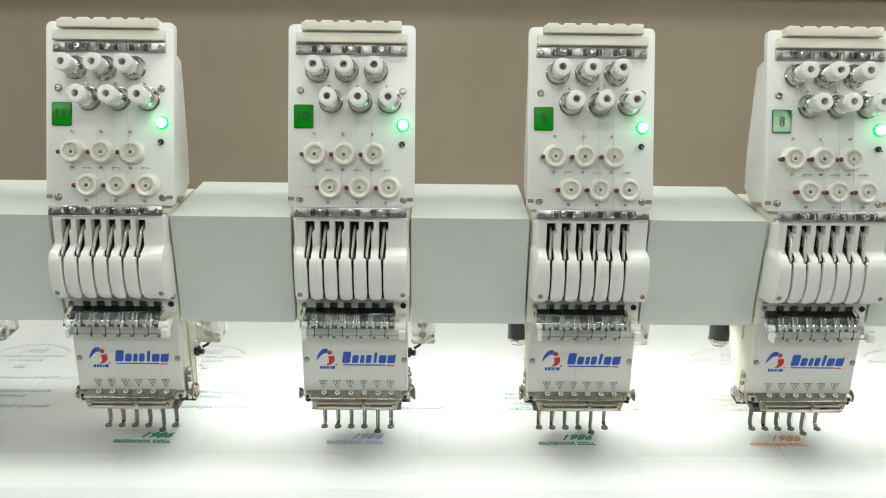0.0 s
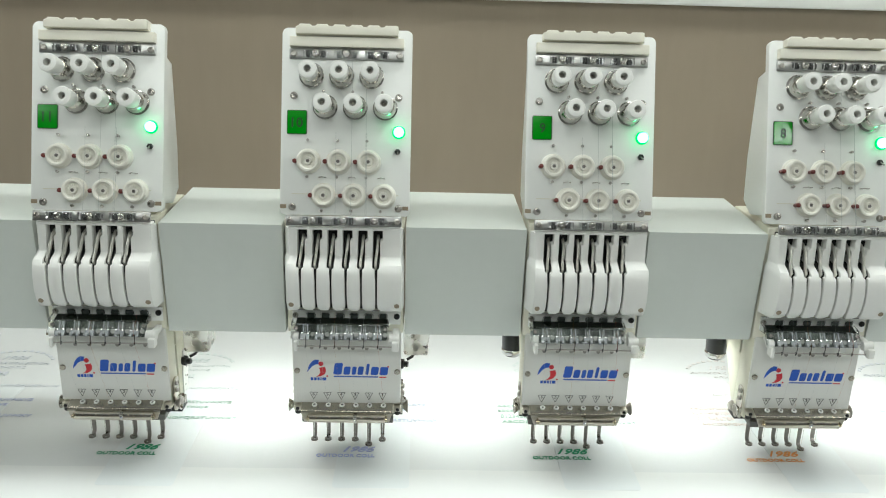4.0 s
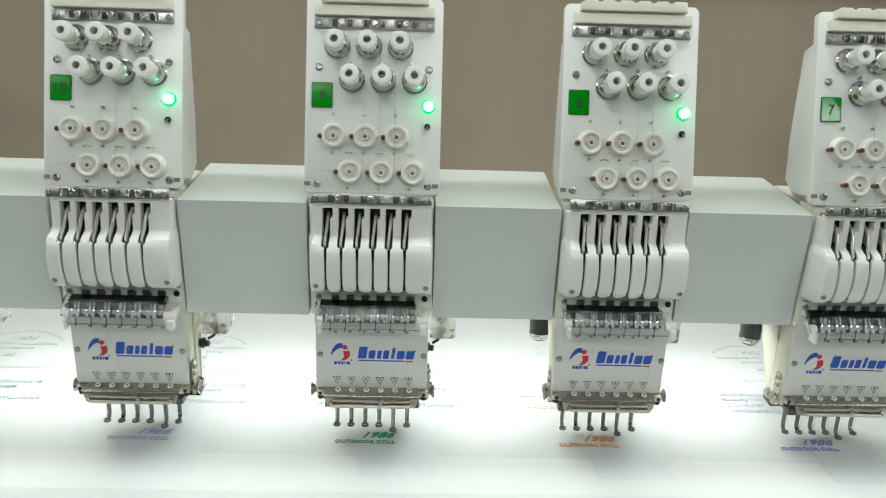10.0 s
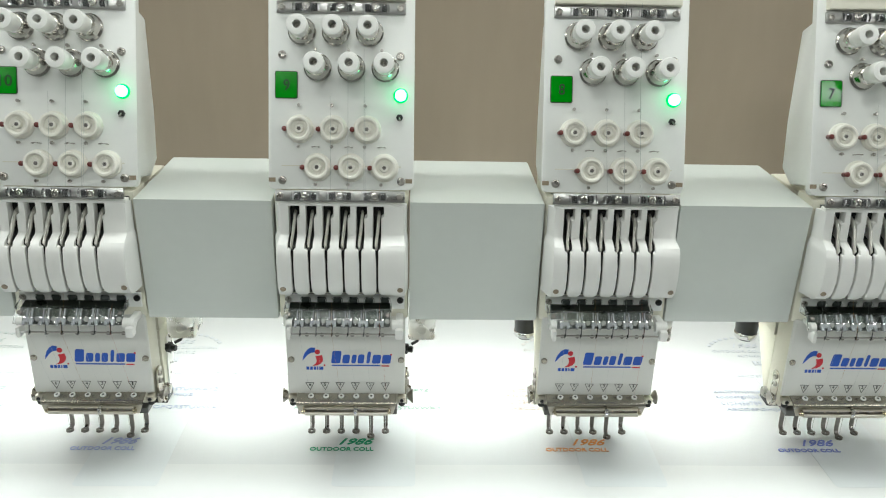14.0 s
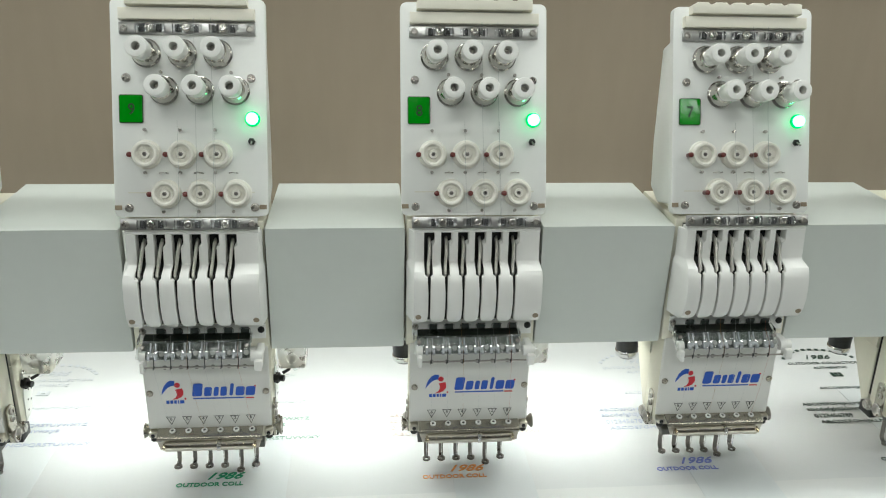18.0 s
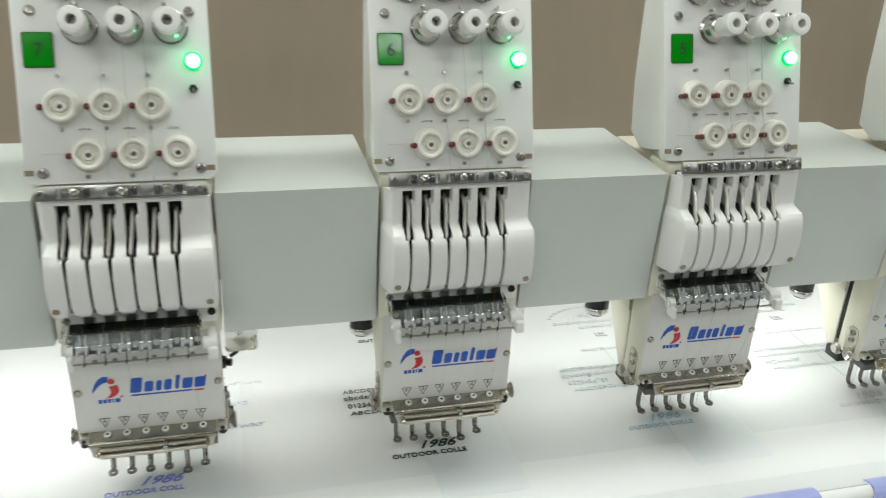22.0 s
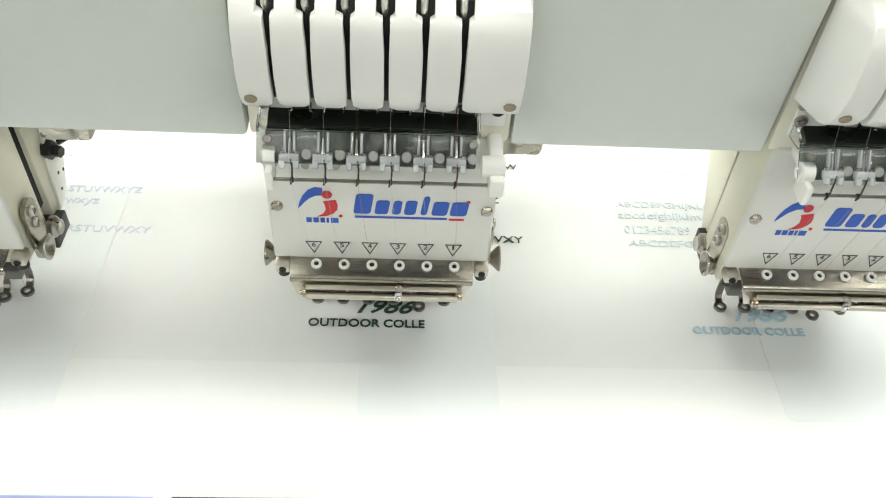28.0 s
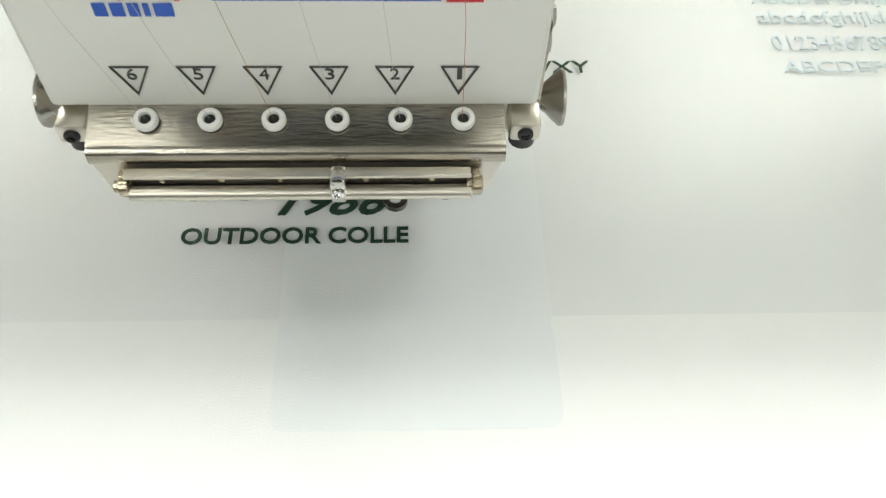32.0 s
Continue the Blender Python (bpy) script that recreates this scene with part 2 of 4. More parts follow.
def tube(bm, pts, r, n=8, flat=1.0):
    """A round or flattened bar along a polyline."""
    pts = [Vector(p) for p in pts]
    rings = []
    for i, p in enumerate(pts):
        way = (pts[min(i + 1, len(pts) - 1)] - pts[max(i - 1, 0)]).normalized()
        side = way.cross(Vector((1, 0, 0)))
        side = side.normalized() if side.length > 0.05 else Vector((0, 1, 0))
        up = way.cross(side).normalized()
        rings.append([bm.verts.new(p + side * (r * flat * math.cos(2 * math.pi * k / n)) + up * (r * math.sin(2 * math.pi * k / n))) for k in range(n)])
    for a, b in zip(rings, rings[1:]):
        for k in range(n):
            bm.faces.new((a[k], a[(k + 1) % n], b[(k + 1) % n], b[k]))
    bm.faces.new(rings[0][::-1])
    bm.faces.new(rings[-1])


def prism(bm, outline, h0, h1, m=None, bevel=0.0):
    """An outline in x and y, extruded from h0 to h1."""
    lo = [bm.verts.new((x, y, h0)) for x, y in outline]
    hi = [bm.verts.new((x, y, h1)) for x, y in outline]
    faces = [bm.faces.new(lo[::-1]), bm.faces.new(hi)]
    k = len(lo)
    faces += [bm.faces.new((lo[i], lo[(i + 1) % k], hi[(i + 1) % k], hi[i])) for i in range(k)]
    out = lo + hi
    if bevel:
        r = bmesh.ops.bevel(bm, geom=list(faces[1].edges), offset=bevel, segments=2, affect="EDGES", profile=0.5)
        out = list({v for f in r["faces"] for v in f.verts} | {v for v in out if v.is_valid})
    if m is not None:
        bmesh.ops.transform(bm, matrix=m, verts=out)
    return out


def rounded(x0, x1, y0, y1, r, n=5):
    pts = []
    for cx, cy, a0 in ((x1 - r, y1 - r, 0), (x0 + r, y1 - r, 90), (x0 + r, y0 + r, 180), (x1 - r, y0 + r, 270)):
        pts += [(cx + r * math.cos(radians(a0 + 90 * k / n)), cy + r * math.sin(radians(a0 + 90 * k / n))) for k in range(n + 1)]
    return pts


def ring_flat(bm, r0, r1, h0, h1, m=None, n=20):
    lathe_pts = [(r0, h0), (r1, h0), (r1, h1), (r0, h1), (r0, h0)]
    return lathe(bm, lathe_pts, m, n)


ORIGIN = {}


def part(name, bm, material, parent=None, label="", smooth=True, at=None, shift=(0, 0, 0)):
    """Links a bmesh as one mesh object. Coordinates are those of the parent's build space."""
    bmesh.ops.recalc_face_normals(bm, faces=bm.faces)
    base = Vector(ORIGIN.get(parent.name, (0, 0, 0))) if parent else Vector(shift)
    bmesh.ops.translate(bm, verts=bm.verts, vec=-base)
    me = bpy.data.meshes.new(name)
    bm.to_mesh(me)
    bm.free()
    me.materials.append(material)
    if smooth:
        me.polygons.foreach_set("use_smooth", [True] * len(me.polygons))
        me.set_sharp_from_angle(angle=radians(38))
    ob = new(name, me)
    if parent:
        ob.parent = parent
        ORIGIN[ob.name] = base
    elif shift != (0, 0, 0):
        ob.location = shift
    if label:
        ob["label"] = label
    return ob


def holder(name, base):
    ob = new(name)
    ob.empty_display_size = 0.05
    ob.location = base
    ORIGIN[ob.name] = base
    return ob


def words(text, width, height, depth=0.0003, shear=0.0, bold=0.0):
    """Lettering as a bmesh that starts at the origin and fills width x height in the xy plane."""
    cu = bpy.data.curves.new("lettering", "FONT")
    cu.body, cu.extrude, cu.shear, cu.resolution_u = text, 0.01, shear, 3
    cu.offset = bold
    ob = bpy.data.objects.new("lettering", cu)
    scene.collection.objects.link(ob)
    bpy.context.view_layer.update()
    me = bpy.data.meshes.new_from_object(ob.evaluated_get(bpy.context.evaluated_depsgraph_get()))
    bpy.data.objects.remove(ob)
    bm = bmesh.new()
    bm.from_mesh(me)
    bpy.data.meshes.remove(me)
    xs, ys = [v.co.x for v in bm.verts], [v.co.y for v in bm.verts]
    x0, x1, y0, y1 = min(xs), max(xs), min(ys), max(ys)
    for v in bm.verts:
        v.co = Vector(((v.co.x - x0) / (x1 - x0) * width, (v.co.y - y0) / (y1 - y0) * height, depth if v.co.z > 0 else 0))
    return bm


# ---------------------------------------------------------------- room
PITCH, X9 = 0.33, 0.2025
HEADS = (12, 11, 10, 9, 8, 7, 6, 5, 4, 3)
FAB = 0.78


def head_x(n):
    return X9 + PITCH * (9 - n)


def slab(name, x0, x1, y0, y1, z0, z1, material, label, category, bevel=0.0, parent=None):
    bm = bmesh.new()
    box(bm, x0, x1, y0, y1, z0, z1, bevel)
    return tagged(part(name, bm, material, parent), label, category, kind="structure")


slab("floor", -5, 6.5, -4.5, 4.5, -0.1, 0.0, FLOORM, "grey polished tile floor of the workshop", "floor")
slab("ceiling", -5, 6.5, -4.5, 4.5, 2.9, 3.0, CEIL, "plain white painted workshop ceiling", "ceiling")
slab("wall_north", -5, 6.5, 4.5, 4.6, 0.0, 2.9, WALLP, "pale painted wall closing the workshop", "wall")
slab("wall_south", -5, 6.5, -4.6, -4.5, 0.0, 2.9, WALLP, "pale painted wall closing the workshop", "wall")
slab("wall_west", -5.1, -5, -4.5, 4.5, 0.0, 2.9, WALLP, "pale painted side wall of the workshop", "wall")
slab("wall_east", 6.5, 6.6, -4.5, 4.5, 0.0, 2.9, WALLP, "pale painted side wall of the workshop", "wall")


def ceiling_light(x, y, watts, half=0.13):
    h = holder("ceiling_light", (x, y, 2.9))
    bm = bmesh.new()
    box(bm, x - 0.64, x + 0.64, y - half - 0.04, y + half + 0.04, 2.872, 2.9, 0.004)
    part("frame", bm, PLASTIC, h)
    bm = bmesh.new()
    box(bm, x - 0.6, x + 0.6, y - half, y + half, 2.866, 2.871)
    part("diffuser", bm, LAMPM, h)
    tagged(h, "unseen ceiling light with glowing diffuser, added to light the machine", "ceiling light", "lights on the ceiling")
    area_lamp("ceiling_lamp", x, y, 2.855, 1.2, half * 2, watts)


# unseen ceiling rows, added by guess to light the beam, heads and fabric
for lx in (-2.2, -0.9, 0.4, 1.7, 3.0):
    ceiling_light(lx, 1.165, 11.0, 0.15)
# the one at x 2.2 is moved to where the label glare points
for lx in (-2.2, 0.0, 2.2, 4.2):
    for ly, lw in ((-1.9, 16.0), (-0.5, 12.0), (3.2, 5)):
        ceiling_light(lx, -2.35 if (lx, ly) == (2.2, -1.9) else ly, lw)

# brown glossy back panel of the thread stand, with its pale rail
bm = bmesh.new()
box(bm, -2.6, 3.6, 1.66, 1.68, 0.0, 2.0)
tagged(part("back_panel", bm, BROWN), "glossy brown panel standing behind the embroidery machine", "panel", kind="structure")
bm = bmesh.new()
box(bm, -2.6, 3.6, 1.644, 1.657, 1.425, 1.452, 0.003)
tagged(part("panel_rail", bm, WHITE), "pale horizontal rail running along the brown panel", "rail", kind="structure")

# ---------------------------------------------------------------- table, fabric, clips
table = holder("machine_table", (0.7, 1.0, 0))
bm = bmesh.new()
box(bm, -2.2, 3.2, 0.62, 1.64, 0.735, 0.765, 0.004)
part("tabletop", bm, TABLE, table)
for lx in (-2.0, -0.2, 1.6, 3.0):
    for ly in (0.75, 1.5):
        bm = bmesh.new()
        box(bm, lx - 0.03, lx + 0.03, ly - 0.03, ly + 0.03, 0.0, 0.734, 0.004)
        part("leg", bm, BOX, table)
for sx in (1.40, 1.72, 2.04, 1.08, 0.76):
    bm = bmesh.new()
    lathe(bm, [(0, 0.0022), (0.002, 0.0024), (0.0055, 0.0016), (0.006, 0.0)], pose(sx, 0.868, 0.7652), 12)
    part("screw", bm, BRASS, table, "brass countersunk screw")
tagged(table, "white laminated table of the embroidery machine", "table")



def cloth_z(x, y):
    """Height of the stretched fabric, with slow waves and a rise to the tube."""
    z = FAB + 0.0008 * noise.noise(Vector((x * 5, y * 9, 0))) + 0.0004 * noise.noise(Vector((x * 21, y * 12, 3)))
    return z + 0.0075 * ((0.965 - y) / 0.040) ** 2 if y < 0.965 else z


bm = bmesh.new()
NX, NY = 180, 72
grid = []
for j in range(NY + 1):
    row = []
    for i in range(NX + 1):
        x, y = -2.15 + 5.3 * i / NX, 0.925 + 0.710 * j / NY
        row.append(bm.verts.new((x, y, cloth_z(x, y))))
    grid.append(row)
for j in range(NY):
    for i in range(NX):
        bm.faces.new((grid[j][i], grid[j][i + 1], grid[j + 1][i + 1], grid[j + 1][i]))
ext = bmesh.ops.extrude_face_region(bm, geom=list(bm.faces))
bmesh.ops.translate(bm, verts=[v for v in ext["geom"] if isinstance(v, bmesh.types.BMVert)], vec=(0, 0, -0.0012))
tagged(part("fabric", bm, FABRIC), "white fabric stretched flat over the machine table", "fabric")
bm = bmesh.new()
box(bm, -2.1, 3.1, 1.0, 1.6, 0.766, 0.7735, 0.002)
tagged(part("bed_plate", bm, TABLE), "white bed plate under the stretched fabric", "plate")

# the bed's white front plate, showing through the thin fabric, laid on as a paler sheet
bm = bmesh.new()
rows = []
for y in (0.968, 0.990, 1.012, 1.034, 1.050, 1.0525):
    rows.append([bm.verts.new((-2.14 + 5.28 * i / NX, y, cloth_z(-2.14 + 5.28 * i / NX, y) + (0.0001 if y in (0.968, 1.0525) else 0.0003))) for i in range(NX + 1)])
for r0, r1 in zip(rows, rows[1:]):
    for i in range(NX):
        bm.faces.new((r0[i], r0[i + 1], r1[i + 1], r1[i]))
ext = bmesh.ops.extrude_face_region(bm, geom=list(bm.faces))
bmesh.ops.translate(bm, verts=[v for v in ext["geom"] if isinstance(v, bmesh.types.BMVert)], vec=(0, 0, -0.0008))
tagged(part("bed_front_strip", bm, STRIPM), "white front plate of the bed showing through the fabric", "backing strip")

# hook beds of the heads: pale blue-grey tops, showing through, laid on as thin sheets
for n in HEADS:
    bm = bmesh.new()
    outline = rounded(-0.0148, 0.0935, 1.0055, 1.30, 0.006, 4)
    cx, cy = head_x(n) + 0.0393, 1.153
    rings = []
    for q in (1.0, 0.97, 0.8, 0.5, 0.2):
        rings.append([bm.verts.new((cx + (head_x(n) + px - cx) * q, cy + (py - cy) * q, cloth_z(cx + (head_x(n) + px - cx) * q, cy + (py - cy) * q) + (0.0005 if q == 1.0 else 0.0007))) for px, py in outline])
    for r0, r1 in zip(rings, rings[1:]):
        for i in range(len(r0)):
            bm.faces.new((r0[i], r0[(i + 1) % len(r0)], r1[(i + 1) % len(r0)], r1[i]))
    bm.faces.new(rings[-1])
    ext = bmesh.ops.extrude_face_region(bm, geom=list(bm.faces))
    bmesh.ops.translate(bm, verts=[v for v in ext["geom"] if isinstance(v, bmesh.types.BMVert)], vec=(0, 0, -0.0012))
    tagged(part("hook_bed_patch", bm, PATCH), "faint pale blue rectangular hook bed top showing through the white fabric", "backing patch", "patches under the heads")

# round tube of the sewing frame under the front hem
bm = bmesh.new()
rod(bm, (-2.15, 0.925, 0.7765), (3.15, 0.925, 0.7765), 0.0100, 16)
tagged(part("frame_tube", bm, WHITE), "white round tube along the front of the sewing frame", "tube")


def frame_clip(x0, x1, material, label):
    """A springy half-round strip pressed over the tube."""
    bm = bmesh.new()
    outer = [(r * math.cos(radians(a)), r * math.sin(radians(a))) for a, r in ((-25, 0.0130), (8, 0.0134), (40, 0.0138), (66, 0.0126), (92, 0.0124), (122, 0.0136), (150, 0.0130), (178, 0.0132), (205, 0.0130))]
    inner = [(0.0108 * math.cos(radians(a)), 0.0108 * math.sin(radians(a))) for a in range(205, -26, -15)]
    m = Matrix.Translation((0, 0.925, 0.7768)) @ Matrix(((0, 0, 1, 0), (1, 0, 0, 0), (0, 1, 0, 0), (0, 0, 0, 1)))
    prism(bm, outer + inner, x0, x1, m)
    return tagged(part("frame_clip", bm, material, smooth=False), label, "clip", "clips along the front tube")


for c0, c1 in ((-1.5, -1.02), (-0.98, -0.60), (-0.56, -0.20), (-0.12, 0.28), (0.36, 0.66), (0.70, 1.045), (1.236, 1.616), (1.69, 2.12), (2.2, 2.6)):
    frame_clip(c0, c1, LAVENDER, "lavender plastic clip pressed over the frame tube")
frame_clip(1.058, 1.171, BLACKCLIP, "black plastic clip pressed over the frame tube")

# frayed hem in front of the tube
bm = bmesh.new()
rng = random.Random(4)
prev = None
for i in range(420):
    x = -2.1 + 5.2 * i / 419
    y = 0.901 + rng.uniform(-0.006, 0.005)
    a, b = bm.verts.new((x, y, 0.767 + rng.uniform(0, 0.004))), bm.verts.new((x, 0.9175, 0.7735))
    if prev:
        bm.faces.new((prev[0], a, b, prev[1]))
    prev = (a, b)
ext = bmesh.ops.extrude_face_region(bm, geom=list(bm.faces))
bmesh.ops.translate(bm, verts=[v for v in ext["geom"] if isinstance(v, bmesh.types.BMVert)], vec=(0, 0, -0.001))
tagged(part("fabric_hem", bm, FABRIC), "frayed white hem of the fabric under the tube", "fabric")

# ---------------------------------------------------------------- beam covers
TOPZ, BOTZ, FRONT, BACK = 1.148, 0.983, 1.070, 1.247


def beam_cover(x0, x1, start=0.0, end=1.0, power=1.0):
    h = holder("beam_cover", ((x0 + x1) / 2, 1.15, BOTZ))
    bm = bmesh.new()
    section = [(FRONT, TOPZ - 0.0045), (FRONT + 0.0095, BOTZ), (BACK, BOTZ), (BACK, TOPZ)]
    prism(bm, section, x0, x1, Matrix(((0, 0, 1, 0), (1, 0, 0, 0), (0, 1, 0, 0), (0, 0, 0, 1))), 0.003)
    part("casing", bm, BOX, h)
    bm = bmesh.new()
    xs, xe = x0 + 0.03 + (x1 - x0 - 0.06) * start, x0 + 0.03 + (x1 - x0 - 0.06) * end
    box(bm, xs - 0.01, xe + 0.01, 1.205, 1.235, BOTZ - 0.009, BOTZ + 0.001, 0.001)
    part("light_strip", bm, LAMPM, h, "glowing lamp strip")
    tagged(h, "pale grey-green enamelled steel cover between two heads", "beam cover", "covers along the beam")
    area_lamp("strip_lamp", (xs + xe) / 2, 1.22, BOTZ - 0.012, xe - xs, 0.03, STRIP * power, spread=150)


STRIP = 0.50
# three covers carry only a short, weak strip; two shine a little brighter
STRIPS = {12: (0.0, 0.25, 0.10), 9: (0.0, 1.0, 1.15), 8: (0.0, 1.0, 1.1), 7: (0.0, 0.22, 0.38), 6: (0.45, 1.0, 0.36)}
for n in HEADS[:-1]:
    beam_cover(head_x(n) + 0.0835, head_x(n - 1) - 0.0825, *STRIPS.get(n, (0.0, 1.0, 1.0)))


# ---------------------------------------------------------------- one embroidery head
LEAN_BACK = math.degrees(math.atan2(0.0445, 0.1445))
PANEL = pose(0, 1.083, 1.1655, 90 - LEAN_BACK, 0, 0)
BASE = (0.0, 1.10, 0.80)


def on_panel(x, s, h=0.0, rx=0, ry=0, rz=0):
    """A frame on the tension panel: x across, s up along it, h out of it; its z axis points out."""
    return PANEL @ pose(x, s, h, rx, ry, rz)


def facing(x, y, z):
    """A frame on an upright face: x across, y up, z out of it."""
    return pose(x, y, z, 90, 0, 0)


def screw(parent, m, r=0.0042, material=NICKEL):
    bm = bmesh.new()
    lathe(bm, [(r, 0), (r, r * 0.35), (r * 0.86, r * 0.55), (r * 0.62, r * 0.62), (r * 0.56, r * 0.12), (0, r * 0.12)], m, 16)
    for a in (20, 110):
        box(bm, r * 0.16, r * 0.70, r * 0.16, r * 0.70, r * 0.12, r * 0.46, 0, m @ pose(0, 0, 0, 0, 0, a))
        box(bm, -r * 0.70, -r * 0.16, -r * 0.70, -r * 0.16, r * 0.12, r * 0.46, 0, m @ pose(0, 0, 0, 0, 0, a))
    return part("screw", bm, material, parent)


def pin(parent, m, r=0.0014, length=0.007, tip=0.0022):
    bm = bmesh.new()
    lathe(bm, [(r, 0), (r, length - tip), (tip, length - tip), (tip * 0.8, length), (0, length)], m, 8)
    return part("thread_pin", bm, NICKEL, parent)


def guide_rail(head, m):
    bm = bmesh.new()
    box(bm, -0.0765, 0.0765, -0.0068, 0.0068, 0, 0.0035, 0.0008, m)
    rail = part("guide_rail", bm, RAILM, head)
    for x in (-0.0410, 0.0, 0.0410):
        bm = bmesh.new()
        prof = [(0, -0.0165), (0.0050, -0.0165), (0.0056, -0.0158), (0.0054, -0.0148), (0.0046, -0.0138), (0.0047, -0.0075), (0.0056, -0.0066), (0.0056, 0.0066), (0.0047, 0.0075), (0.0046, 0.0138), (0.0054, 0.0148), (0.0056, 0.0158), (0.0050, 0.0165), (0, 0.0165)]
        lathe(bm, prof, m @ pose(x, 0, 0.0048, 0, 90, 0), 18)
        part("thread_clip", bm, GLASSY, rail, "clear plastic thread clip")
        # two dark plates stand for the dark reflections inside the clear clip
        bm = bmesh.new()
        box(bm, x - 0.0130, x - 0.0056, -0.0033, 0.0033, 0.0036, 0.0044, 0.0003, m)
        box(bm, x + 0.0056, x + 0.0130, -0.0033, 0.0033, 0.0036, 0.0044, 0.0003, m)
        part("clip_reflection", bm, DARK, rail, "dark plates standing for the dark reflection in the clip")
        screw(rail, m @ pose(x, 0, 0.0094), 0.0050, DISCM)
    for x in (-0.0705, 0.0705):
        screw(rail, m @ pose(x, 0, 0.0035), 0.0042)


LOW = Vector((0.0022, -0.0070, 0.0095))


def lower_part(name, bm, *rest, **more):
    """A part of the needle case front, which hangs a little forward of the body."""
    bmesh.ops.translate(bm, verts=bm.verts, vec=LOW)
    return part(name, bm, *rest, **more)


def lower_screw(parent, m, r=0.0042, material=NICKEL):
    return screw(parent, Matrix.Translation(LOW) @ m, r, material)


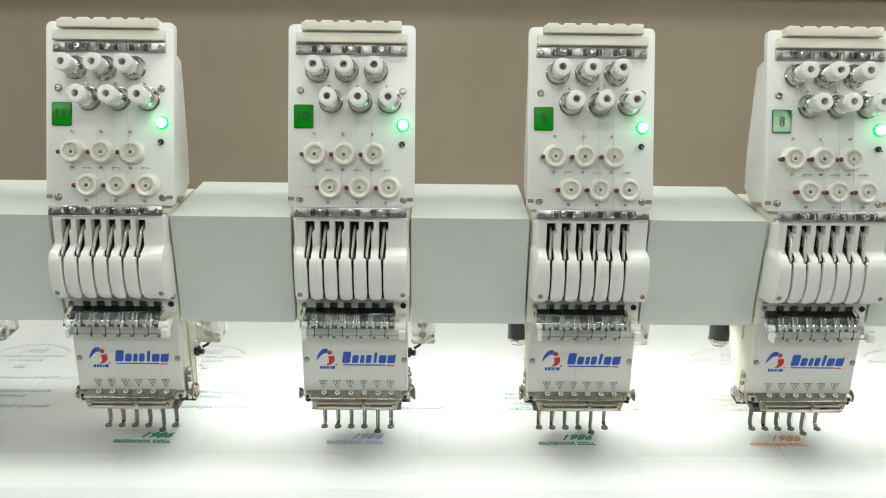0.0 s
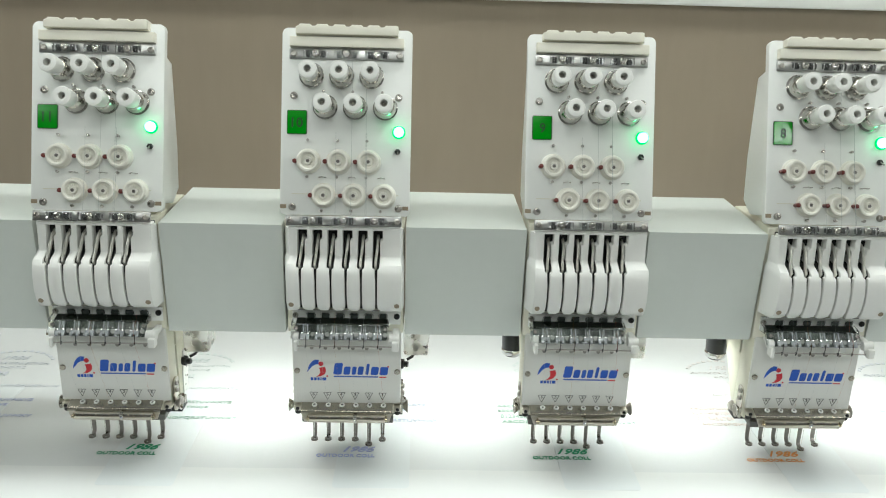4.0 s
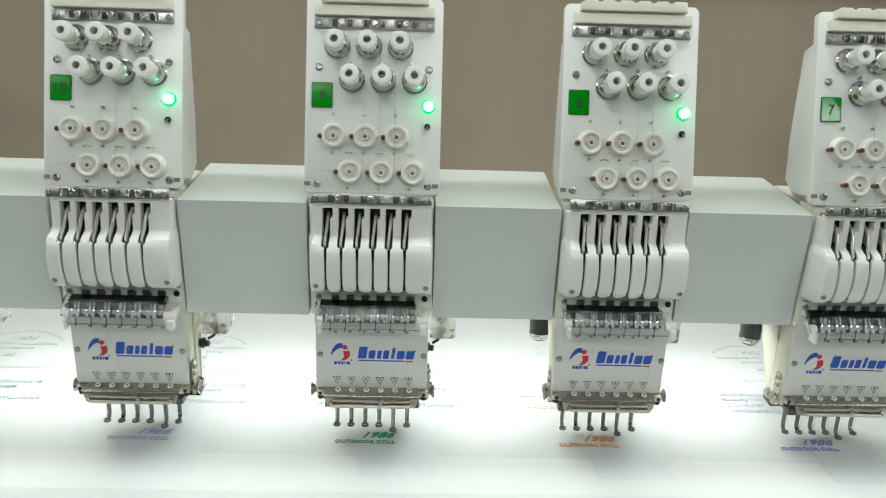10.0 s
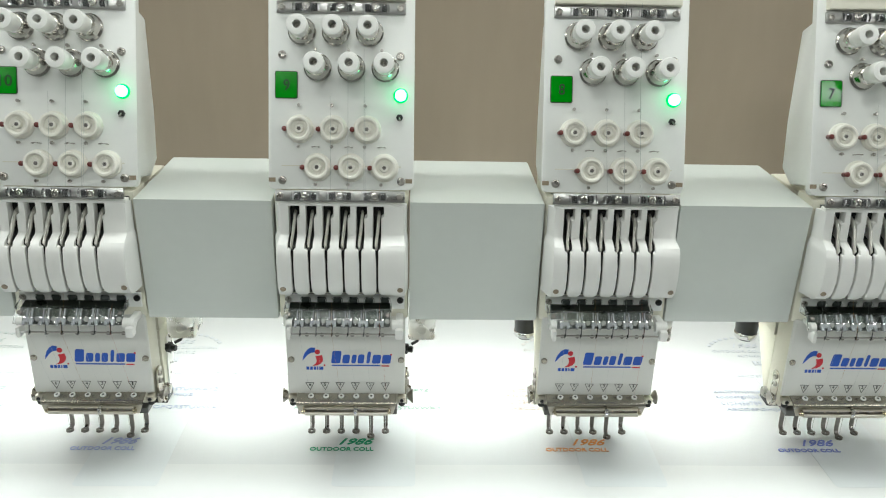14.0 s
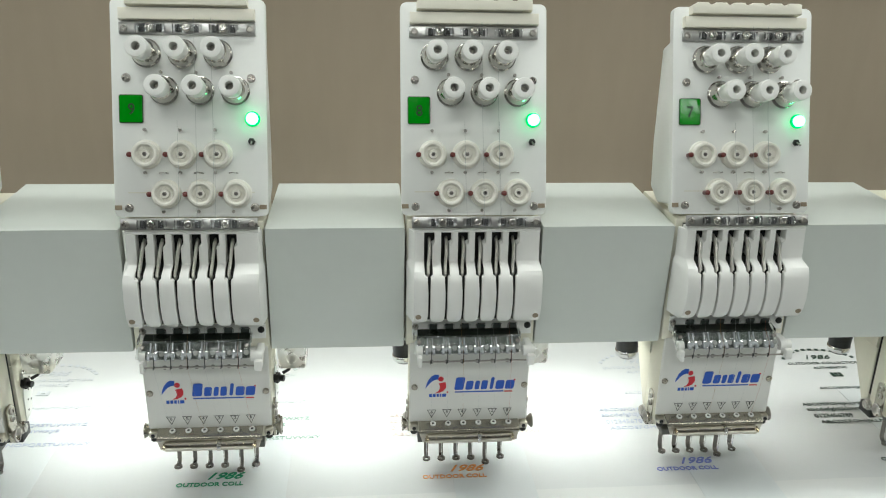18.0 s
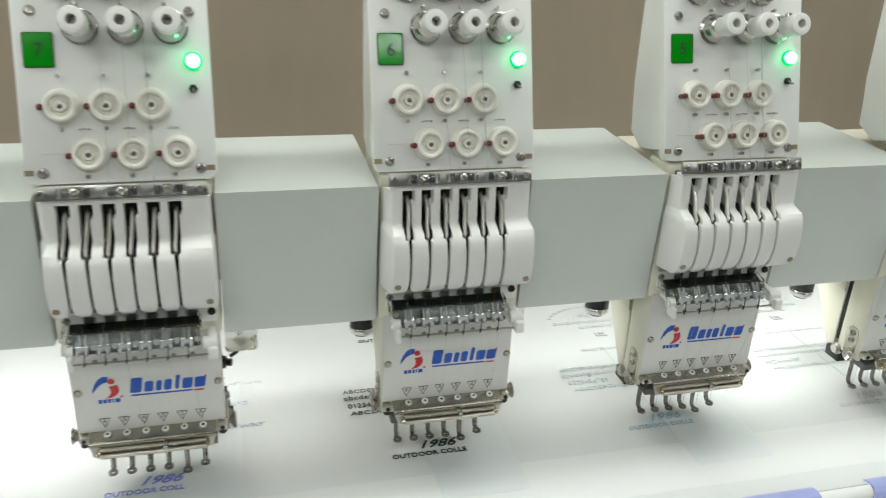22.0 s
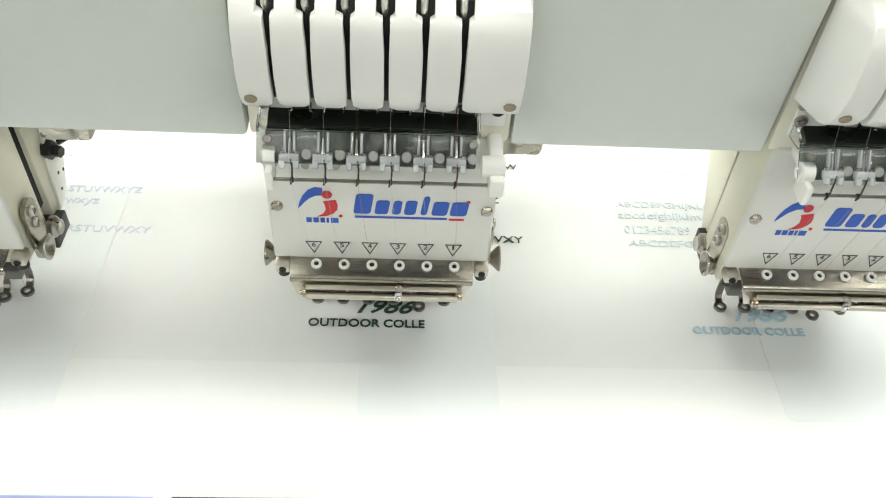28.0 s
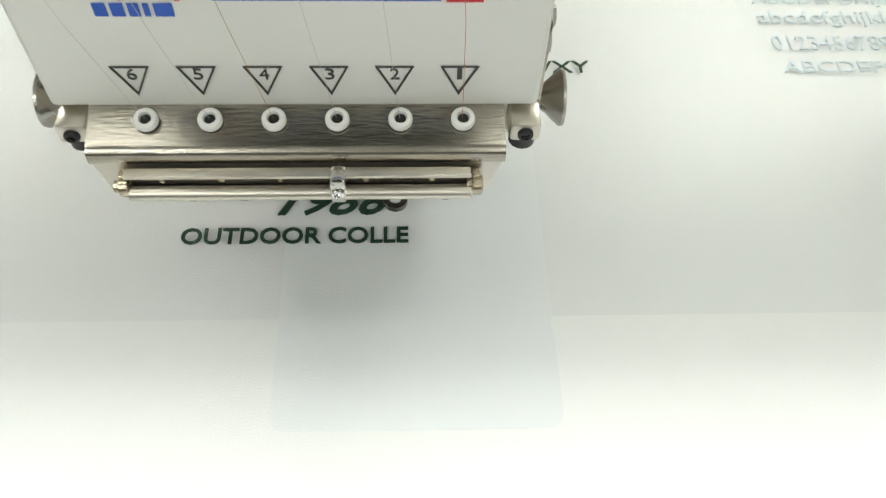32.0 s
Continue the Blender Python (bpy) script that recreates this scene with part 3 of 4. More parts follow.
def build_head():
    head = holder("embroidery_head", BASE)
    # --- leaning tension panel
    bm = bmesh.new()
    prism(bm, rounded(-0.0865, 0.0875, -0.0105, 0.2395, 0.007), -0.011, 0.0, PANEL, 0.0015)
    panel = part("tension_panel", bm, WHITE, head)
    bm = bmesh.new()
    prism(bm, [(-0.0755, 0.2135), (0.0765, 0.2135), (0.0765, 0.2265), (-0.0755, 0.2265)], 0.0, 0.010, PANEL, 0.0012)
    part("felt_bar", bm, CREAM, panel, "cream felt bar")
    bm = bmesh.new()
    top = [(0.0685, 0.2295), (0.0685, 0.2415)]
    for k in range(6):
        cx = 0.0575 - 0.0228 * k
        top += [(cx + 0.0080, 0.2425), (cx - 0.0055, 0.2425), (cx - 0.0075, 0.2388), (cx - 0.0128, 0.2388)]
    outline = [(-0.0675, 0.2295)] + top[:-1] + [(-0.0675, 0.2388)]
    prism(bm, outline, -0.012, 0.013, PANEL, 0.001)
    part("thread_comb", bm, CREAM, panel, "cream toothed thread comb")
    for x, s in ((-0.070, 0.149), (0.0705, 0.149), (-0.070, 0.0), (0.0725, 0.0)):
        screw(panel, on_panel(x, s), 0.0050, NICKEL)
    for x in (-0.0822, 0.0818):
        bm = bmesh.new()
        box(bm, -0.0040, 0.0040, -0.0026, 0.0026, -0.001, 0.0006, 0, on_panel(x, 0.0005))
        part("slot_plug", bm, BRASS, panel)
    # lens rim, widened and glowing to stand for the halo round the light
    bm = bmesh.new()
    lathe(bm, [(0.0090, 0), (0.0090, 0.0014), (0.0080, 0.0026), (0.0068, 0.0030), (0, 0.0030)], on_panel(0.0713, 0.1025), 24)
    light = part("status_light", bm, LEDRIM, head, "lit green status light")
    bm = bmesh.new()
    lathe(bm, [(0.0068, 0.0028), (0.0068, 0.0070), (0.0046, 0.0100), (0, 0.0112)], on_panel(0.0713, 0.1025), 20)
    part("lens", bm, LED, light)
    bm = bmesh.new()
    lathe(bm, [(0.0042, 0), (0.0042, 0.003), (0.0026, 0.0034), (0, 0.0034)], on_panel(0.070, 0.0765), 6)
    switch = part("toggle_switch", bm, DARK, panel, "small black toggle switch")
    bm = bmesh.new()
    rod(bm, on_panel(0.070, 0.0765, 0.003) @ Vector((0, 0, 0)), on_panel(0.0705, 0.0725, 0.011) @ Vector((0, 0, 0)), 0.0009, 8, 0.0013)
    part("lever", bm, NICKEL, switch)
    for k in range(3):
        d = 0.0395 * k
        for x, s in ((-0.0305 + d, 0.155), (-0.050 + d, 0.0895), (-0.0505 + d, 0.0405), (-0.0305 + d, -0.0045)):
            pin(panel, on_panel(x, s))
        bm = bmesh.new()
        tube(bm, [on_panel(-0.0345 + d, 0.040, h) @ Vector((dx, ds, 0)) for dx, ds, h in ((0, 0, 0), (0, 0, 0.006), (0.004, 0.0005, 0.0075), (0.0085, 0, 0.0075), (0.009, 0, 0.0))], 0.0007, 6)
        part("thread_hook", bm, NICKEL, panel)
    # --- tension knobs and thread wheels
    for row, (x0, s, kind) in enumerate(((-0.0467, 0.1765, 0), (-0.0278, 0.1345, 0), (-0.0492, 0.0615, 1), (-0.0280, 0.0160, 1))):
        for k in range(3):
            m = on_panel(x0 + 0.0402 * k, s)
            bm = bmesh.new()
            if kind == 0:
                lathe(bm, [(0.0152, 0), (0.0165, 0.0012), (0.0165, 0.0030), (0.0140, 0.0046), (0.0128, 0.0052), (0.0128, 0.0062), (0.0150, 0.0070), (0.0150, 0.0084),
                           (0.0144, 0.0110), (0.0132, 0.0150), (0.0118, 0.0195), (0.0100, 0.0212), (0, 0.0212)], m, 28)
                disc = part("tension_disc", bm, DISCM, head, "polished tension disc pair")
                bm = bmesh.new()
                lathe(bm, [(0.0086, 0.0195), (0.0104, 0.0205), (0.0108, 0.031), (0.0119, 0.0325), (0.0122, 0.0450), (0.0114, 0.0474), (0.0078, 0.0482),
                           (0.0048, 0.0478), (0.0044, 0.033), (0, 0.033)], m, 24)
                part("knob", bm, PLASTIC, disc, "ribbed white plastic knob")
                bm = bmesh.new()
                lathe(bm, [(0.0032, 0.0325), (0.0032, 0.0370), (0.0014, 0.0375), (0, 0.0355)], m, 10)
                part("bolt", bm, NICKEL, disc)
            else:
                lathe(bm, [(0.0170, 0), (0.0170, 0.0015), (0.0160, 0.0035), (0.0146, 0.0042), (0.0146, 0.011), (0.0138, 0.0122), (0.0118, 0.0124),
                           (0.0105, 0.0112), (0.0095, 0.0080), (0.0058, 0.0072), (0.0052, 0.0095), (0.0048, 0.0112), (0.0026, 0.0112), (0.0024, 0.008), (0, 0.008)], m, 28)
                for q in range(16):
                    a = 2 * math.pi * q / 16
                    box(bm, -0.0007, 0.0007, 0.0062, 0.0102, 0.0072, 0.0086, 0, m @ pose(0, 0, 0, 0, 0, math.degrees(a)))
                wheel = part("thread_wheel", bm, WHEEL, head, "ivory ribbed thread wheel")
                bm = bmesh.new()
                lathe(bm, [(0.0024, 0.0078), (0.0024, 0.0112), (0.0012, 0.0114), (0, 0.0100)], m, 6)
                part("axle", bm, FOOT, wheel)
                bm = bmesh.new()
                lathe(bm, [(0.0028, 0), (0.0028, 0.008), (0.0032, 0.0085), (0.0030, 0.0108), (0.0014, 0.0118), (0, 0.0118)], m @ pose(-0.0172, -0.0005, 0), 12)
                part("peg", bm, RED, wheel, "dark red peg")
    # --- housing behind the panel
    bm = bmesh.new()
    prof = [(0.001, 0.0), (0.204, 0.0), (0.198, -0.038), (0.085, -0.068), (0.026, -0.081), (0.004, -0.058)]
    side = [[bm.verts.new(PANEL @ Vector((x + tx * (1 if x < 0 else -1), s, h - 0.0112))) for (s, h), tx in zip(prof, (0, 0, 0.001, 0.001, 0.001, 0.002))] for x in (-0.083, 0.084)]
    bm.faces.new(side[0])
    bm.faces.new(side[1][::-1])
    for i in range(len(prof)):
        j = (i + 1) % len(prof)
        bm.faces.new((side[0][i], side[1][i], side[1][j], side[0][j]))
    bmesh.ops.bevel(bm, geom=list(bm.edges), offset=0.003, segments=2, affect="EDGES", profile=0.5)
    part("housing", bm, WHITE, head)
    bm = bmesh.new()
    box(bm, -0.074, 0.075, 1.088, 1.150, 1.1485, 1.185, 0.003)
    part("neck", bm, ARM, head)
    guide_rail(head, on_panel(0, 0.2045, 0.0))
    guide_rail(head, on_panel(0.001, -0.0185, 0.0165))
    # --- needle case cover with six slots
    slits = [-0.0552 + 0.0201 * k for k in range(6)]
    bm = bmesh.new()
    front = [(1.1415, 1.0592), (1.1280, 1.0582), (1.1255, 1.0580), (1.1068, 1.0562), (1.1045, 1.0546), (1.0990, 1.0396), (1.0942, 1.0370), (1.0926, 1.0362), (1.0880, 1.0345), (1.0750, 1.0324), (1.0600, 1.0322),
             (1.0450, 1.0352), (1.0370, 1.0396), (1.0320, 1.0446), (1.0295, 1.0500)]
    for k in range(7):
        rows = []
        for z, y in front:
            if z > 1.127:
                lo, hi = 0.0074, -0.0056
            elif z > 1.094:
                lo, hi = 0.0040, -0.0056
            elif z > 1.0875:
                lo, hi = 0.0016, -0.0022
            else:
                lo, hi = 0.0013, -0.0013
            shrink = {1.0370: 0.0006, 1.0320: 0.0036, 1.0295: 0.0068}.get(z, 0.0)
            wide = 0.0022 if z < 1.096 else (0.0018 if z < 1.1 else 0.0)
            deep = 1.0725 if z > 1.1050 else y + 0.0070
            xl = slits[k - 1] + lo + shrink if k else -0.0730 - wide
            xr = slits[k] + hi - shrink if k < 6 else 0.0780 + wide * 0.75
            rows.append([bm.verts.new(c) for c in ((xl - (0.0055 if k == 0 else 0), 1.0735 if k == 0 else deep, z), (xl + (0.0015 if k == 0 else 0), y, z), (xr - (0.001 if k == 6 else 0), y, z), (xr + (0.002 if k == 6 else 0), 1.0735 if k == 6 else deep, z))])
        for a, b in zip(rows, rows[1:]):
            for i in range(4):
                bm.faces.new((a[i], a[(i + 1) % 4], b[(i + 1) % 4], b[i]))
        bm.faces.new(rows[0])
        bm.faces.new(rows[-1][::-1])
    long_edges = [e for e in bm.edges if len(e.link_faces) == 2 and abs(e.verts[0].co.z - e.verts[1].co.z) > 0.0005 and max(v.co.y for v in e.verts) < 1.07]
    bmesh.ops.bevel(bm, geom=long_edges, offset=0.0008, segments=2, affect="EDGES", profile=0.5)
    box(bm, -0.0730, 0.0780, 1.0600, 1.0735, 1.1405, 1.1450, 0.001)
    cover = part("needle_case_cover", bm, COVER, head, "white moulded cover with six slots")
    for x in (-0.0680, 0.0728):
        bm = bmesh.new()
        lathe(bm, [(0.0036, 0), (0.0034, 0.001), (0.0012, 0.0002), (0, 0.0002)], facing(x, 1.0362, 1.0430) @ pose(0, 0, 0, 22, 0, 0), 14)
        part("plug", bm, BRASS, cover, "brown screw plug")
    # two black sheets stand for the shade in the cavity behind the slots
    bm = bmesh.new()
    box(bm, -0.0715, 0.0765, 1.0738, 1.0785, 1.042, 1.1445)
    part("slot_shade_sheet", bm, GAPSHADE, head)
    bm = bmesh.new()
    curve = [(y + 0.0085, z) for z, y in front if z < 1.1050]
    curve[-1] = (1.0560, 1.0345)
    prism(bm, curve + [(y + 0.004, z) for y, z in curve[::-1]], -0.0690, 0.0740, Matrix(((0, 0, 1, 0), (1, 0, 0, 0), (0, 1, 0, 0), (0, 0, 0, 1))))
    part("slit_shade_sheet", bm, GAPSHADE, head, "black sheet standing for the dark cavity behind the slots")
    for x in slits:
        bm = bmesh.new()
        tube(bm, [(x + dx, y, z) for dx, y, z in ((0.0012, 1.072, 1.129), (0.0010, 1.064, 1.126), (0.0006, 1.057, 1.119), (-0.0002, 1.0520, 1.110), (-0.0012, 1.0475, 1.102), (-0.0014, 1.0435, 1.0972), (-0.0012, 1.0470, 1.0938))], 0.0019, 8, 2.3)
        part("take_up_lever", bm, LEVER, head)
    # --- body of the head
    bm = bmesh.new()
    box(bm, -0.0805, 0.0815, 1.0790, 1.123, 0.9845, 1.150, 0.002)
    part("upper_body", bm, ARM, head)
    bm = bmesh.new()
    box(bm, -0.0755, 0.0765, 1.0808, 1.1225, 0.8560, 0.9835, 0.002)
    part("lower_body", bm, ARM, head)
    # black block put in for the shade of the gap between body and arm
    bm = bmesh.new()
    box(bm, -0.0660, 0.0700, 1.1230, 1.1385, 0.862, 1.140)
    part("body_gap_shade", bm, GAPSHADE, head, "black block standing for the dark gap between body and arm")
    bm = bmesh.new()
    lo = [(-0.0700, 1.139), (0.0735, 1.139), (0.0735, 1.235), (-0.0700, 1.235)]
    prism(bm, lo, 0.935, 1.140, None, 0.002)
    part("arm", bm, ARM, head)
    bm = bmesh.new()
    vs = [bm.verts.new(c) for c in ((-0.066, 1.139, 0.842), (0.0745, 1.139, 0.842), (0.0745, 1.152, 0.842), (-0.066, 1.152, 0.842),
                                    (-0.068, 1.139, 0.934), (0.0735, 1.139, 0.934), (0.0735, 1.205, 0.934), (-0.068, 1.205, 0.934))]
    for f in ((0, 3, 2, 1), (4, 5, 6, 7), (0, 1, 5, 4), (1, 2, 6, 5), (2, 3, 7, 6), (3, 0, 4, 7)):
        bm.faces.new([vs[i] for i in f])
    bmesh.ops.bevel(bm, geom=list(bm.edges), offset=0.002, segments=2, affect="EDGES", profile=0.5)
    part("arm_nose", bm, ARM, head)
    # --- thread break sensor: bracket, dark bar, sloping clear guard with six clamps
    bm = bmesh.new()
    box(bm, -0.0730, 0.0775, 1.0758, 1.0786, 0.9990, 1.0190, 0.0008)
    bracket = part("bracket", bm, WHITE, head, "pale metal bracket")
    bm = bmesh.new()
    box(bm, -0.0730, 0.0775, 1.0752, 1.0788, 1.0190, 1.0205, 0.0004)
    part("edge_strip", bm, CHROME, bracket)
    across = Matrix(((0, 0, 1, 0), (1, 0, 0, 0), (0, 1, 0, 0), (0, 0, 0, 1)))
    bm = bmesh.new()
    prism(bm, [(1.0756, 1.0078), (1.0640, 1.0042), (1.0640, 1.0000), (1.0756, 1.0000)], -0.0665, 0.0597, across, 0.0006)
    part("dark_bar", bm, BARM, bracket, "black sensor bar")
    for k in range(6):
        x = -0.0470 + 0.0200 * k
        bm = bmesh.new()
        box(bm, x - 0.0055, x + 0.0055, 1.0730, 1.0757, 1.0082, 1.0152, 0.0016, seg=3)
        part("sensor_window", bm, SENSOR, bracket)
        bm = bmesh.new()
        tube(bm, [(x - 0.0058, 1.0726, 1.0086), (x - 0.0058, 1.0724, 1.0142), (x - 0.0040, 1.0723, 1.0160), (x + 0.0040, 1.0723, 1.0160), (x + 0.0058, 1.0724, 1.0142), (x + 0.0058, 1.0726, 1.0086)], 0.0009, 6)
        part("window_rim", bm, CLEAR, bracket, "clear plastic rim")
    for x in (-0.0690, 0.0721):
        screw(bracket, facing(x, 1.0758, 1.0115), 0.0042, DARK if x > 0 else NICKEL)
    m = pose(0, 1.0593, 1.0046, -38, 0, 0)
    bm = bmesh.new()
    box(bm, -0.0722, 0.0612, -0.0008, 0.0008, -0.0205, 0.0, 0.0004, m)
    box(bm, -0.0722, 0.0612, -0.0022, 0.0012, -0.0012, 0.0014, 0.0006, m)
    clear = part("clear_guard", bm, CLEAR, head, "clear acrylic thread guard")
    for x in (-0.0722, 0.0600):
        bm = bmesh.new()
        prism(bm, [(1.0590, 1.0072), (1.0756, 1.0098), (1.0756, 0.9990), (1.0600, 1.0010)], x, x + 0.0016, across, 0.0004)
        part("clear_end", bm, CLEAR, clear, "clear acrylic end of the sensor bar")
    bm = bmesh.new()
    box(bm, -0.0672, 0.0590, 0.0040, 0.0075, -0.0200, -0.0008, 0.001, m)
    part("sensor_base", bm, SENSORBASE, head)
    for x in (-0.0655, 0.0570):
        screw(clear, m @ pose(x, -0.0012, -0.0062, 90, 0, 0), 0.0028, FOOT)
    for k in range(6):
        x = -0.0522 + 0.0198 * k
        bm = bmesh.new()
        box(bm, x - 0.0060, x + 0.0060, -0.0070, -0.0010, -0.0195, -0.0140, 0.0012, m)
        box(bm, x - 0.0060, x - 0.0024, -0.0078, -0.0030, -0.0232, -0.0180, 0.0010, m)
        box(bm, x + 0.0024, x + 0.0060, -0.0078, -0.0030, -0.0232, -0.0180, 0.0010, m)
        box(bm, x - 0.0036, x - 0.0020, -0.0042, -0.0009, -0.0145, -0.0010, 0.0005, m)
        box(bm, x + 0.0020, x + 0.0036, -0.0042, -0.0009, -0.0145, -0.0010, 0.0005, m)
        clamp = part("clamp", bm, GLOSSY, clear, "clear plastic thread clamp")
        for d in (-0.0042, 0.0042):
            bm = bmesh.new()
            lathe(bm, [(0.0019, 0), (0.0019, 0.0012), (0.0010, 0.0020), (0, 0.0021)], m @ pose(x + d, -0.0050, -0.0142), 10)
            part("stud", bm, CHROME, clamp)
        bm = bmesh.new()
        rod(bm, m @ Vector((x, -0.0030, -0.0140)), m @ Vector((x, -0.0022, -0.0045)), 0.0011, 8, 0.0007)
        part("post", bm, CHROME, clamp)
        bm = bmesh.new()
        lathe(bm, [(0.0032, 0), (0.0032, 0.0022), (0.0026, 0.0028), (0, 0.0029)], m @ pose(x + 0.0100, -0.0010, -0.0145, 90, 0, 0), 12)
        part("roller", bm, ROLLER, clear, "pale grey plastic roller")
    bm = bmesh.new()
    rod(bm, (0.0625, 1.0475, 0.9905), (0.0765, 1.0475, 0.9905), 0.0066, 20)
    box(bm, 0.0670, 0.0762, 1.0480, 1.0757, 0.9865, 0.9945, 0.002)
    box(bm, 0.0668, 0.0764, 1.0350, 1.0490, 0.9755, 0.9890, 0.002)
    part("lever_tab", bm, PLASTIC, head, "white plastic lever tab")
    bm = bmesh.new()
    lathe(bm, [(0.0065, 0), (0.0065, 0.007), (0.005, 0.0085), (0.0028, 0.0085), (0.0026, 0.006), (0, 0.006)], axis_frame((-0.0612, 1.0530, 0.9890), (-1, 0, 0)), 18)
    box(bm, -0.0672, -0.0622, 1.0395, 1.0560, 0.9725, 0.9870, 0.0018)
    box(bm, -0.0672, -0.0630, 1.0530, 1.0757, 0.9860, 0.9920, 0.0015)
    part("pivot_cap", bm, PLASTIC, head, "white round pivot cap")
    # --- face plate with print
    bm = bmesh.new()
    box(bm, -0.0775, 0.0765, 1.0840, 1.0900, 0.8640, 0.9780, 0.0022, seg=3)
    face = lower_part("face_plate", bm, PLATE, head)
    for x in (-0.0712, 0.0712):
        bm = bmesh.new()
        m = facing(x, 1.0838, 0.9160)
        lathe(bm, [(0.0042, 0), (0.0042, 0.0012), (0.0034, 0.0022), (0, 0.0024)], m, 16)
        box(bm, -0.0042, 0.0042, -0.0005, 0.0005, 0.0019, 0.0026, 0, m @ pose(0, 0, 0, 0, 0, 28))
        lower_part("screw", bm, STEEL, face)
    bm = bmesh.new()
    rod(bm, (-0.0665, 1.0495, 0.9700), (0.0655, 1.0495, 0.9700), 0.0012, 8)
    wire = lower_part("wire_bar", bm, NICKEL, head)
    for k in range(6):
        x = -0.0535 + 0.0197 * k
        bm = bmesh.new()
        tube(bm, [(x + 0.0002, 1.0500, 0.9855), (x + 0.0008, 1.0495, 0.9795), (x + 0.0004, 1.0479, 0.9715), (x - 0.0008, 1.0483, 0.9675)], 0.0006, 6)
        lathe(bm, [(0.0010, 0), (0.0019, 0.0004), (0.0019, 0.0018), (0.0010, 0.0022)], axis_frame((x - 0.0010, 1.0495, 0.9700), (1, 0, 0)), 10)
        lower_part("wire_hook", bm, DARK, wire)
        bm = bmesh.new()
        lathe(bm, [(0.0028, 0), (0.0027, 0.0008), (0.0014, 0.0011), (0, 0.0006)], facing(-0.0498 + 0.0194 * k, 1.0838, 0.9520), 10)
        lower_part("bolt", bm, FOOT, face)
    pf, marks = facing(0, 1.0839, 0) @ pose(0, -0.0033, 0), facing(0, 1.0839, -0.0027)
    # emblem: two crescents and a dot, in place of a maker's mark
    def printed(name, outline, material):
        b = bmesh.new()
        prism(b, outline, 0.0, 0.0004, pf)
        return lower_part(name, b, material, face, smooth=False)
    printed("emblem_arc", [(-0.0572, 0.9168), (-0.0562, 0.9222), (-0.0538, 0.9284), (-0.0500, 0.9338), (-0.0455, 0.9366), (-0.0400, 0.9361),
                           (-0.0408, 0.9296), (-0.0450, 0.9291), (-0.0496, 0.9262), (-0.0532, 0.9220)], BLUE)
    printed("emblem_hook", [(-0.0403, 0.9239), (-0.0315, 0.9255), (-0.0303, 0.9208), (-0.0307, 0.9168), (-0.0335, 0.9130), (-0.0380, 0.9106), (-0.0445, 0.9098),
                            (-0.0405, 0.9125), (-0.0385, 0.9163), (-0.0390, 0.9213)], REDP)
    bm = bmesh.new()
    lathe(bm, [(0.0035, 0), (0.0035, 0.0004), (0, 0.0004)], pf @ pose(-0.0373, 0.9302, 0), 16)
    lower_part("emblem_dot", bm, REDP, face, smooth=False)
    for x, w in ((-0.0522, 0.0036), (-0.0474, 0.0036), (-0.0426, 0.0030), (-0.0384, 0.0016), (-0.0355, 0.0052)):
        printed("emblem_bar", [(x, 0.9042), (x + w, 0.9042), (x + w, 0.9086), (x, 0.9086)], BLUE)
    # the maker's name as plain slanting blocks
    blocks = ((-0.0201, 0.0118, 0.9138, 0.9318), (-0.0058, 0.0093, 0.9138, 0.9264), (0.0060, 0.0060, 0.9138, 0.9264), (0.0142, 0.0080, 0.9138, 0.9268),
              (0.0256, 0.0044, 0.9138, 0.9312), (0.0330, 0.0108, 0.9138, 0.9264), (0.0456, 0.0116, 0.9138, 0.9264))
    for x, w, z0, z1 in blocks:
        printed("name_bar", [(px + (pz - z0) * 0.14, pz) for px, pz in rounded(x, x + w, z0, z1, 0.0022, 3)], BLUE)
    printed("underline", [(-0.0190, 0.9098), (0.0441, 0.9098), (0.0441, 0.9115), (-0.0190, 0.9115)], BLUE)
    printed("red_dash", [(0.0456, 0.9094), (0.0560, 0.9094), (0.0560, 0.9110), (0.0456, 0.9110)], REDP)
    for x, z in ((0.0582, 0.9268), (-0.0286, 0.9108)):
        bm = bmesh.new()
        lathe(bm, [(0.0013, 0), (0.0013, 0.0004), (0, 0.0004)], pf @ pose(x, z, 0), 10)
        lower_part("red_dot", bm, REDP, face, smooth=False)
    for k in range(6):
        x = -0.0485 + 0.0198 * k
        bm = words(str(6 - k), 0.0029 if k < 5 else 0.0015, 0.0044)
        bmesh.ops.transform(bm, matrix=marks @ pose(x - (0.00145 if k < 5 else 0.00075), 0.8792, 0), verts=bm.verts)
        tri_o = [(x - 0.0059, 0.8846), (x + 0.0059, 0.8846), (x, 0.8726)]
        tri_i = [(x - 0.0050, 0.8841), (x + 0.0050, 0.8841), (x, 0.8740)]
        vo = [[bm.verts.new(marks @ Vector((a, b, h))) for a, b in pts] for pts in (tri_o, tri_i) for h in (0.0, 0.0004)]
        for i in range(3):
            j = (i + 1) % 3
            bm.faces.new((vo[1][i], vo[1][j], vo[3][j], vo[3][i]))
            bm.faces.new((vo[0][i], vo[0][j], vo[1][j], vo[1][i]))
            bm.faces.new((vo[2][j], vo[2][i], vo[3][i], vo[3][j]))
        lower_part("needle_mark", bm, INK, face, smooth=False)
    # --- needle guard
    bm = bmesh.new()
